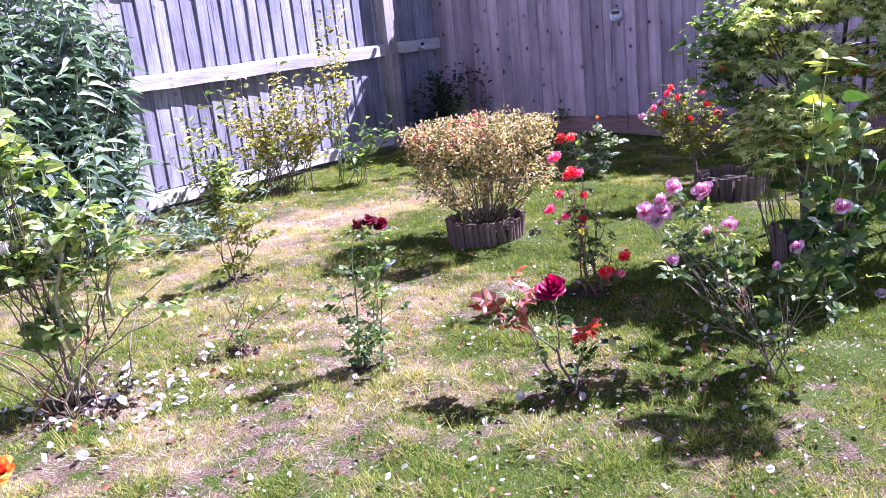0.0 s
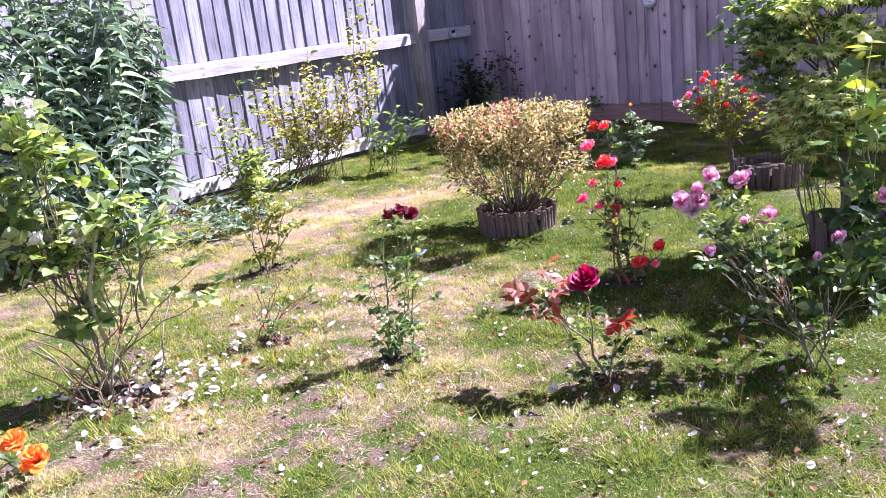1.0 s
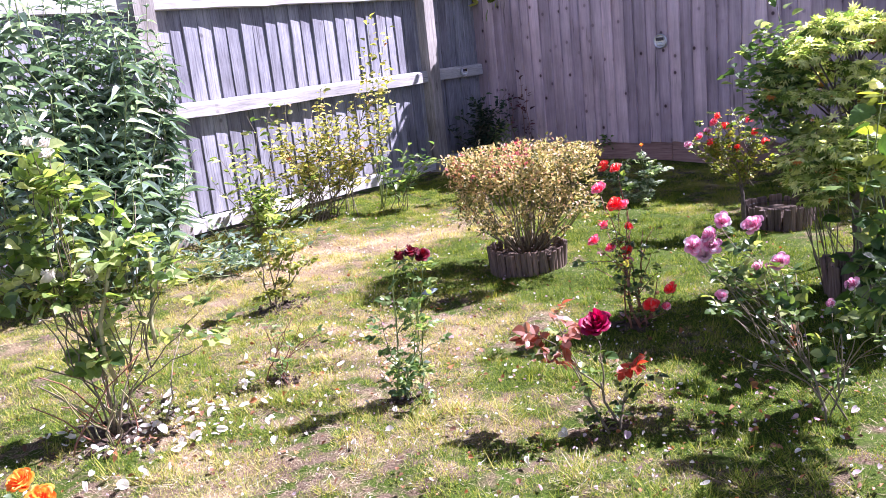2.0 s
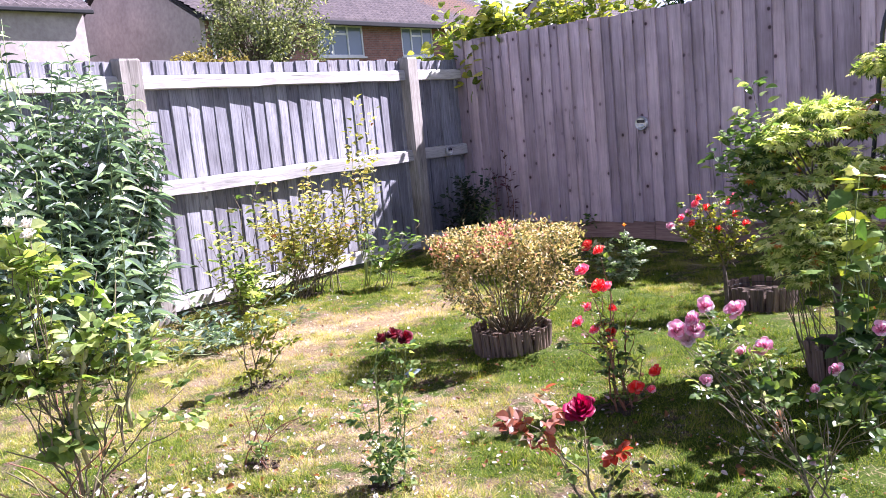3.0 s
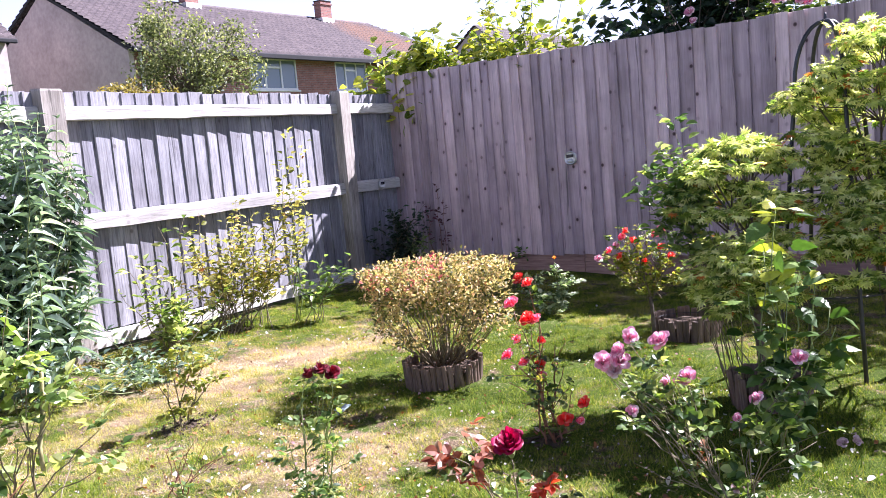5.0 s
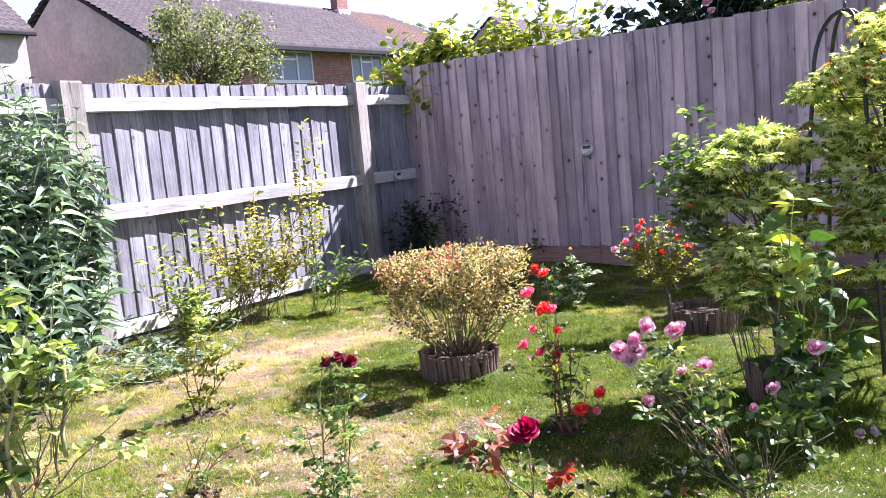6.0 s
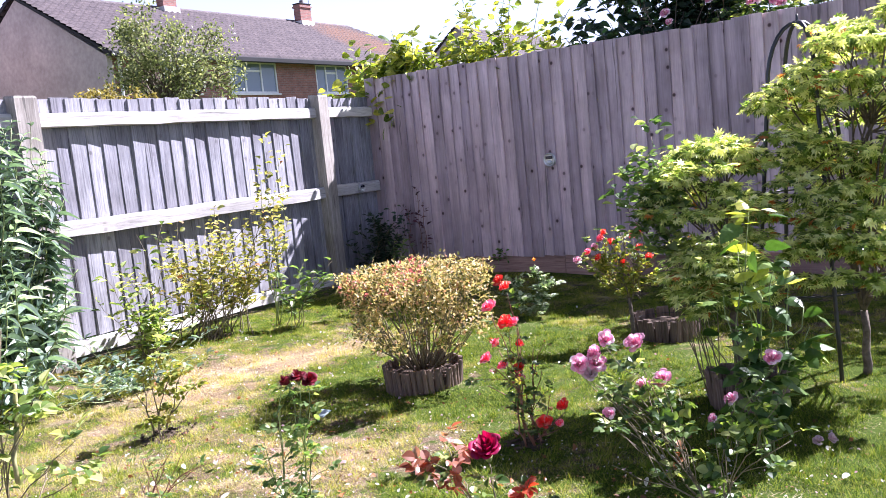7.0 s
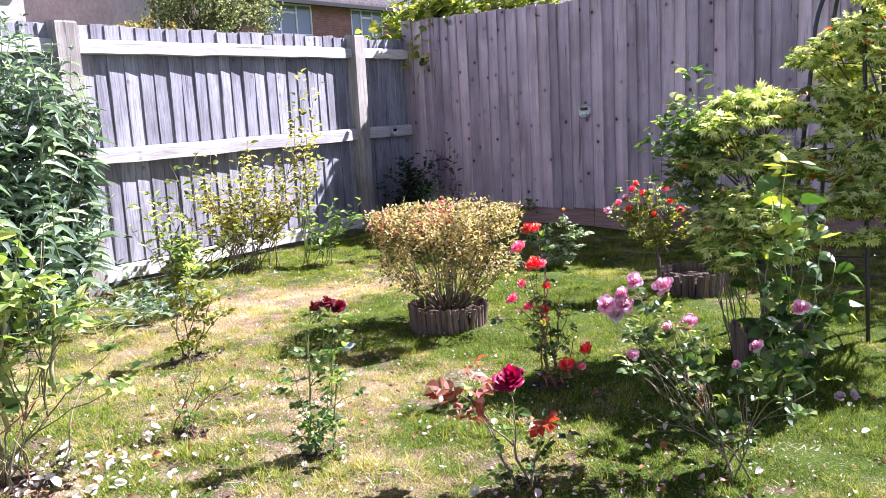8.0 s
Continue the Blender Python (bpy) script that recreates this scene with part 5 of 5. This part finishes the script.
scattered("white_petals", "petal", [(2.75, -5.45, 0.16), (2.85, -5.5, 0.2), (2.72, -5.42, 0.1), (2.9, -5.4, 0.14), (3.0, -5.4, 0.45), (2.72, -5.5, 0.12), (2.8, -5.6, 0.2), (2.85, -5.75, 0.16), (2.7, -5.6, 0.3)], 190, 0.022, "white", "fallen white rose petals on grass and soil")
scattered("white_petals", "petal", [(3.4, -4.2, 0.5), (4.6, -5.0, 0.4), (3.6, -5.3, 0.5), (1.6, -3.2, 0.6), (4.9, -3.7, 0.3), (3.0, -4.75, 0.3), (4.1, -5.2, 0.4)], 80, 0.02, "white", "scattered pale petals over the lawn")
scattered("mauve_petals", "petal", [(4.35, -4.6, 0.13), (4.5, -4.5, 0.2), (4.2, -4.9, 0.2), (3.3, -4.4, 0.3)], 64, 0.017, "blush", "fallen mauve rose petals under the bush")
LAWN = [(2.6, -5.2, 0.5), (3.4, -5.5, 0.6), (4.4, -5.3, 0.5), (3.0, -4.4, 0.6), (2.0, -4.2, 0.6), (3.6, -4.6, 0.6), (4.7, -4.2, 0.4), (1.4, -3.0, 0.6), (3.6, -3.0, 0.8)]
scattered("petal_scraps", "petal", LAWN, 900, 0.009, "white", "tiny pale petal scraps and chaff strewn over the lawn")
scattered("petal_scraps", "petal", LAWN, 700, 0.009, "blush", "tiny shrivelled pinkish petal scraps on the lawn")
scattered("dead_leaf_scraps", "oval", LAWN, 1600, 0.014, "dead", "small crumbled brown leaf scraps on the lawn")
scattered("dead_leaves", "oval", [(4.45, -4.4, 0.25), (2.7, -5.6, 0.3), (3.6, -5.5, 0.7), (3.2, -4.3, 0.7), (0.7, -2.9, 0.3)], 240, 0.021, "dead", "dry brown leaves lying on the lawn")

for fx, fy in ((4.81, -3.64), (4.84, -3.6)):
    fallen = thing("fallen_bloom", (fx, fy, 0), "shed pale pink rose bloom lying on grass", "flower", "fallen blooms")
    bloom((fx, fy, 0.025), (rng.normal(0, 0.4), -0.5, 0.8), 0.024, "blush", fallen, 3, 0.3)

# plant tag by the maroon rose
tag = thing("plant_tag", (2.65, -3.98, 0), "grey plastic plant tag lying in the grass", "plant tag")
tag_plate = Geo().loft([[(2.62 + d, -4.0 + u, 0.02 + 0.25 * u) for d in (0.0, 0.06)] + [(2.62 + d, -3.998 + u, 0.023 + 0.25 * u) for d in (0.06, 0.0)] for u in (0.0, 0.04, 0.06)])
part("plate", tag_plate, "tag", tag)
part("stake", Geo().box((2.646, -4.008, 0.0), (2.654, -4.001, 0.03), 0.0005), "tag", tag)


# ---- beyond the fences ----
def climber(name, label, stems, per, leaf, size, width=0.9, kind="heart", mat="green_cane", blooms=()):
    ob = thing(name, (*stems[0][0][:2], 0), label, "climber")
    lv = Leaves(kind)
    for a, b in stems:
        pts = curve_to(a, b, 0.1, 8)
        part("stem", Geo().tube(pts, 0.008, 0.003, 5), mat, ob, smooth=True)
        for i in range(per):
            s = rng.uniform(0.78, 1) * 7
            k = min(int(s), 6)
            p = pts[k] + (pts[k + 1] - pts[k]) * (s - k) + rng.normal(0, 0.07, 3)
            an = rng.uniform(0, 2 * np.pi)
            lv.one(p, (math.cos(an), math.sin(an), rng.normal(-0.1, 0.3)), np.array([0, -0.4, 0.8]) + rng.normal(0, 0.4, 3), size * rng.uniform(0.6, 1.2), size * width * rng.uniform(0.7, 1))
    part("foliage", lv.geo(), leaf, ob)
    for p, r in blooms:
        bloom(p, (0.1, -0.8, 0.4), r, "mauve", ob)


climber("vine", "yellow-green vine hanging over the fence corner", [((0.1, 0.3, 0), (x, rng.uniform(0.04, 0.3), z)) for x, z in ((0.42, 2.3), (0.3, 2.32), (0.2, 2.3), (0.38, 2.22), (-0.1, 2.25), (0.1, 2.12), (-0.2, 1.95), (0.35, 2.3), (0.25, 2.1), (-0.05, 2.05), (0.05, 2.3), (0.15, 1.9), (-0.25, 2.1), (0.45, 2.2), (-0.1, 2.0), (0.2, 2.2), (0.3, 1.98), (-0.15, 2.15), (0.0, 1.9), (0.4, 2.08), (0.1, 2.02), (0.2, 2.05), (0.3, 2.15), (0.15, 2.15), (0.05, 2.12), (0.25, 2.25), (0.35, 2.05), (0.1, 2.25), (0.5, 2.12), (-0.35, 2.05), (-0.42, 2.2), (-0.3, 2.3), (-0.5, 2.0), (0.4, 2.4), (0.3, 2.45), (0.48, 2.32), (0.22, 2.38), (0.55, 2.25), (0.35, 2.36))], 25, "vine_leaf", 0.115)
climber("vine", "climbing plant with bright leaves above the brown fence", [((1.2, 0.3, 0), (rng.uniform(0.45, 2.15), rng.uniform(0.15, 0.5), rng.uniform(1.95, 2.3))) for _ in range(46)] + [((1.2, 0.3, 0), (x, rng.uniform(0.15, 0.5), z)) for x, z in ((1.05, 2.8), (1.1, 2.62), (1.0, 2.5), (1.5, 2.72), (1.55, 2.55), (1.48, 2.4), (1.9, 2.45), (1.95, 2.3), (2.2, 2.35), (0.8, 2.35))], 30, "vine_leaf", 0.09)
climber("dark_climber", "dark leafy climbing rose with pink blooms behind brown fence", [((3.2, 0.6, 0), (x, rng.uniform(0.25, 0.9), z)) for x, z in [(rng.uniform(2.35, 3.7), rng.uniform(2.0, 3.2)) for _ in range(70)] + [(2.05, 2.12), (2.15, 2.2), (2.2, 2.08), (2.28, 2.3), (2.1, 2.32), (1.95, 2.05)]], 34, "dark_leaf", 0.13, 0.7, "oval", "bark",
        [((3.15, -0.06, 2.12), 0.045), ((3.17, -0.05, 2.05), 0.035)] + [((x, 0.12, z), 0.045) for x, z in ((3.45, 2.2), (3.55, 2.24))])
# the highest stems, past x 4.9, are unseen and added to shade the ground
climber("rambling_rose", "rambling rose with many pink blooms above brown fence", [((4.3, 0.5, 0), (x, rng.uniform(0.15, 0.7), z)) for x, z in [(rng.uniform(3.4, 4.7), rng.uniform(2.05, 2.4)) for _ in range(34)] + [(rng.uniform(4.7, 6.4), rng.uniform(2.1, 3.1)) for _ in range(40)] + [(rng.uniform(4.9, 6.8), rng.uniform(2.6, 3.7)) for _ in range(50)]], 44, "rose_leaf", 0.085, 0.6, "oval", "bark",
        [((rng.uniform(3.45, 5.2), rng.uniform(-0.02, 0.2), rng.uniform(2.07, 2.4)), 0.045) for _ in range(44)])


def tree(at, label, crown, r, n, leaf, size, trunk=0.12, name="garden_tree"):
    at, crown = np.asarray(at, float), np.asarray(crown, float)
    ob = thing(name, tuple(at), label, "tree")
    part("trunk", Geo().tube(curve_to(at - np.array([0, 0, 0.1]), crown - np.array([0, 0, r[2] * 0.3]), 0.05, 7), trunk, trunk * 0.45, 8), "bark", ob, smooth=True)
    lv = Leaves("oval")
    for i in range(60):
        u = rng.normal(0, 1, 3)
        u = u / np.linalg.norm(u) * rng.random() ** 0.4
        c = crown + u * np.array(r) * 0.85
        part("limb", Geo().tube(curve_to(crown - np.array([0, 0, r[2] * 0.6]), c, 0.1, 5), trunk * 0.3, 0.01, 5), "bark", ob, smooth=True)
        cr = min(r) * rng.uniform(0.18, 0.4)
        for j in range(n // 60):
            w = rng.normal(0, 1, 3)
            w = w / np.linalg.norm(w) * rng.random() ** 0.5
            lv.one(c + w * cr, rng.normal(0, 1, 3), np.array([0, 0, 1.0]) + rng.normal(0, 0.5, 3), size * rng.uniform(0.6, 1.2), size * 0.6)
    part("crown", lv.geo(), leaf, ob)


tree((-7.9, 3.85, 0), "grey-green garden tree behind the weathered fence", (-7.9, 3.85, 3.15), (1.35, 1.75, 1.3), 9600, "tree_leaf", 0.075)
tree((-7, 2.0, 0), "golden shrub behind the weathered fence", (-7, 2.0, 2.5), (0.6, 1.0, 0.4), 2200, "gold_leaf", 0.075, 0.05, "golden_shrub")
# this tree's high crown is out of view, added to shade the fence corner
tree((1.1, 5.0, 0), "tall dark-leaved tree added behind the brown fence for shade", (1.1, 5.0, 5.0), (1.15, 1.0, 2.1), 9000, "dark_leaf", 0.15, 0.09)
tree((-14, 26, 0), "distant pale tree between houses", (-14, 26, 3.6), (1.6, 2.2, 1.5), 4000, "tree_leaf", 0.2)


def box_wall(g, axis, at, thick, u0, u1, z0, z1, holes):
    """A wall with openings that go through it, made of blocks."""
    us = sorted({u0, u1, *[h[0] for h in holes], *[h[1] for h in holes]})
    zs = sorted({z0, z1, *[h[2] for h in holes], *[h[3] for h in holes]})
    nu, nz = len(us), len(zs)
    v = [(at - d, u, z) for d in (0.0, thick) for u in us for z in zs]
    idx = lambda d, i, j: d * nu * nz + i * nz + j
    full = lambda i, j: 0 <= i < nu - 1 and 0 <= j < nz - 1 and not any(h[0] < (us[i] + us[i + 1]) / 2 < h[1] and h[2] < (zs[j] + zs[j + 1]) / 2 < h[3] for h in holes)
    f = []
    quad = lambda a, b, c, d: f.extend([(a, b, c), (a, c, d)])
    for i in range(nu - 1):
        for j in range(nz - 1):
            if not full(i, j):
                continue
            quad(idx(0, i, j), idx(0, i + 1, j), idx(0, i + 1, j + 1), idx(0, i, j + 1))
            quad(idx(1, i, j), idx(1, i, j + 1), idx(1, i + 1, j + 1), idx(1, i + 1, j))
            for (di, dj), (p, q) in {(-1, 0): ((i, j), (i, j + 1)), (1, 0): ((i + 1, j), (i + 1, j + 1)), (0, -1): ((i, j), (i + 1, j)), (0, 1): ((i, j + 1), (i + 1, j + 1))}.items():
                if not full(i + di, j + dj):
                    quad(idx(0, *p), idx(0, *q), idx(1, *q), idx(1, *p))
    return g.add(v, f)


def roof_slope(x_eave, z_eave, x_ridge, z_ridge, y0, y1, courses, hip=0.0):
    """Courses of tiles, each lapping the one below, ribbed along their length."""
    g = Geo()
    for i in range(courses):
        a, b = i / courses, (i + 1.12) / courses
        p = lambda s, lift: (x_eave + (x_ridge - x_eave) * s, z_eave + (z_ridge - z_eave) * s + lift)
        (xa, za), (xb, zb) = p(a, 0.085), p(min(b, 1), 0.02)
        end = y1 - hip * (a + b) / 2
        n = max(2, int((end - y0) / 0.15))
        yy = np.linspace(y0, end, n + 1)
        rib = 0.075 * (np.arange(n + 1) % 2)
        top = np.stack([np.full(n + 1, xa), yy, za + rib], 1)
        back_ = np.stack([np.full(n + 1, xb), yy, zb + rib], 1)
        low = np.stack([np.full(n + 1, xa), yy, np.full(n + 1, za - 0.07)], 1)
        v = np.concatenate([low, top, back_])
        k = n + 1
        j = np.arange(n)
        f = np.concatenate([np.stack([j, j + 1, j + k + 1], 1), np.stack([j, j + k + 1, j + k], 1), np.stack([j + k, j + k + 1, j + 2 * k + 1], 1), np.stack([j + k, j + 2 * k + 1, j + 2 * k], 1)])
        g.add(v, f)
    return g


def window(parent, x, y0, y1, z0, z1, bars):
    ob = thing("window", (x, (y0 + y1) / 2, z0), "", "")
    ob.parent = parent
    ob.location = Vector((x, (y0 + y1) / 2, z0)) - parent.location
    g = Geo()
    w = 0.08
    for a, b, c, d in [(y0, y1, z0, z0 + w), (y0, y1, z1 - w, z1), (y0, y0 + w, z0 + w, z1 - w), (y1 - w, y1, z0 + w, z1 - w)] + [(y0 + (y1 - y0) * s - w / 2, y0 + (y1 - y0) * s + w / 2, z0 + w, z1 - w) for s in bars]:
        g.box((x - 0.1, a, c), (x - 0.012, b, d))
    yb0, yb1 = y0 + (y1 - y0) * bars[0], y0 + (y1 - y0) * bars[1]
    zt = z0 + (z1 - z0) * 0.68
    g.box((x - 0.098, yb0 + w / 2, zt), (x - 0.014, yb1 - w / 2, zt + w))
    part("window_frame", g, "upvc", ob)
    part("pane", Geo().box((x - 0.065, y0 + w, z0 + w), (x - 0.05, y1 - w, z1 - w)), "glass", ob)
    part("window_sill", Geo().box((x - 0.1, y0 - 0.06, z0 - 0.07), (x + 0.09, y1 + 0.06, z0 - 0.002)), "upvc", ob)


def chimney(parent, x, y0, y1, z0, z1):
    g = Geo().loft([[(x - q, y0 - q + 0.22, z), (x + q, y0 - q + 0.22, z), (x + q, y1 + q - 0.22, z), (x - q, y1 + q - 0.22, z)] for q, z in ((0.22, z0), (0.22, z1 - 0.18), (0.27, z1 - 0.16), (0.27, z1 - 0.08), (0.22, z1 - 0.06), (0.22, z1))])
    c = part("chimney", g, "brick", parent, "red brick chimney")
    cap = part("chimney_cap", Geo().loft([[(x - q, y0 - q + 0.22, z), (x + q, y0 - q + 0.22, z), (x + q, y1 + q - 0.22, z), (x - q, y1 + q - 0.22, z)] for q, z in ((0.23, z1 + 0.002), (0.25, z1 + 0.02), (0.25, z1 + 0.05), (0.2, z1 + 0.07))]), "gutter", c, "dark chimney capping")
    cap.location = (0, 0, 0)
    f = part("flashing", Geo().box((x - 0.3, y0 - 0.06, z0), (x + 0.34, y1 + 0.06, z0 + 0.42)), "lead", c)
    f.location = (0, 0, 0)
    for yy in ((y0 + y1) / 2,):
        p = part("chimney_pot", Geo().tube([(x, yy, z1 + 0.06), (x, yy, z1 + 0.15), (x, yy, z1 + 0.24)], 0.13, 0.1, 10), "roof_tile", c)
        p.location = (0, 0, 0)


terrace = thing("terraced_house", (-24, 21, 0), "red brick house with tiled roof, two chimneys and rendered gable", "house")
holes = [(16.75, 19.38, 4.2, 5.48), (21.8, 23.98, 4.2, 5.48), (13.4, 15.2, 4.2, 5.48)]
RX, RZ = -24.75, 8.33
part("wall", box_wall(Geo(), "X", -20.0, 0.3, 11.4, 31.6, 0, 5.62, holes), "brick", terrace)
part("wall", Geo().box((-29.5, 11.4, 0), (-29.2, 31.6, 5.5)), "brick", terrace)
part("wall", Geo().box((-29.2, 31.3, 0), (-20.3, 31.6, 5.5)), "brick", terrace)
gab = Geo().loft([[(-29.5, yy, -0.05), (-19.85, yy, -0.05), (-19.85, yy, 5.45), (RX, yy, RZ - 0.15), (-29.5, yy, 5.45)] for yy in (11.2, 11.4)])
part("gable", gab, "render", terrace, "rendered grey gable wall")
tagged(part("roof", roof_slope(-19.45, 5.55, RX, RZ, 11.05, 33.5, 17, 3.2), "roof_tile", terrace, "brown ribbed tiled roof slope"), kind="stuff")
tagged(part("roof", roof_slope(-30.0, 5.55, RX, RZ, 11.05, 33.5, 17, 3.2), "roof_tile", terrace), kind="stuff")
hipg = Geo().add([(-19.45, 33.5, 5.6), (-30.0, 33.5, 5.6), (RX, 30.3, RZ + 0.05), (-19.45, 33.5, 5.5), (-30.0, 33.5, 5.5), (RX, 30.3, RZ - 0.1)], [(0, 2, 1), (3, 4, 5), (0, 1, 4), (0, 4, 3)])
part("roof", hipg, "roof_tile", terrace)
part("ridge", Geo().tube([(RX, yy, RZ + 0.03) for yy in np.linspace(11.05, 30.3, 40)], 0.11, 0.11, 8), "roof_tile", terrace)
part("bargeboard", Geo().loft([[(-19.4, yy, 5.4), (-19.4, yy, 5.52), (RX, yy, RZ), (RX, yy, RZ - 0.12)] for yy in (11.03, 11.07)]), "gutter", terrace)
part("bargeboard", Geo().loft([[(-30.0, yy, 5.4), (-30.0, yy, 5.52), (RX - 0.01, yy, RZ), (RX - 0.01, yy, RZ - 0.12)] for yy in (11.03, 11.07)]), "gutter", terrace)
part("gutter", Geo().box((-19.47, 11.05, 5.36), (-19.34, 33.5, 5.56), 0.03), "gutter", terrace)
part("fascia", Geo().box((-19.998, 11.42, 5.5), (-19.475, 33.4, 5.54)), "gutter", terrace)
for a, b, c, d in holes:
    window(terrace, -20.0, a, b, c, d, (0.32, 0.66))
chimney(terrace, RX + 0.25, 17.5, 18.2, 7.95, 9.15)
chimney(terrace, RX + 0.25, 26.0, 26.8, 7.95, 9.2)
aerial = Geo().tube([(RX + 0.25, 26.95, 8.2), (RX + 0.25, 26.95, 10.3)], 0.03, 0.025, 6).tube([(RX + 0.25, 26.5, 10.1), (RX + 0.25, 27.7, 10.25)], 0.018, 0.018, 5)
for q in np.linspace(0.0, 1.0, 6):
    aerial.tube([(RX - 0.15, 26.5 + 1.2 * q, 10.1 + 0.15 * q), (RX + 0.65, 26.5 + 1.2 * q, 10.1 + 0.15 * q)], 0.012, 0.012, 5)
part("aerial", aerial, "steel", terrace, "thin grey television aerial")
part("downpipe", Geo().tube([(-19.9, 11.7, 0), (-19.9, 11.7, 5.45)], 0.06, 0.06, 8), "upvc", terrace)


def plain_house(cx, cy, wx, wy, eave, ridge, label, along):
    ob = thing("house", (cx, cy, 0), label, "house")
    x0, x1, y0, y1 = cx - wx / 2, cx + wx / 2, cy - wy / 2, cy + wy / 2
    part("wall", Geo().box((x0, y0, 0), (x1, y1, eave)), "render", ob)
    if along == "Y":
        tagged(part("roof", roof_slope(x1 + 0.3, eave - 0.1, cx, ridge, y0 - 0.2, y1 + 0.2, 14), "roof_tile", ob), kind="stuff")
        tagged(part("roof", roof_slope(x0 - 0.3, eave - 0.1, cx, ridge, y0 - 0.2, y1 + 0.2, 14), "roof_tile", ob), kind="stuff")
        g = Geo().loft([[(x0, yy, eave), (x1, yy, eave), (cx, yy, ridge)] for yy in (y0 + 0.02, y1 - 0.02)])
        part("gable", g, "render", ob)
        part("gutter", Geo().box((x1 + 0.28, y0 - 0.2, eave - 0.22), (x1 + 0.4, y1 + 0.2, eave - 0.08), 0.03), "gutter", ob)
    return ob


plain_house(-25.6, 2.6, 6.4, 11.6, 6.1, 8.6, "neighbouring house with dark gutter and tiled roof", "Y")
plain_house(-24.5, 48, 7, 14, 6.2, 9.0, "distant house with brown tiled gable roof", "Y")
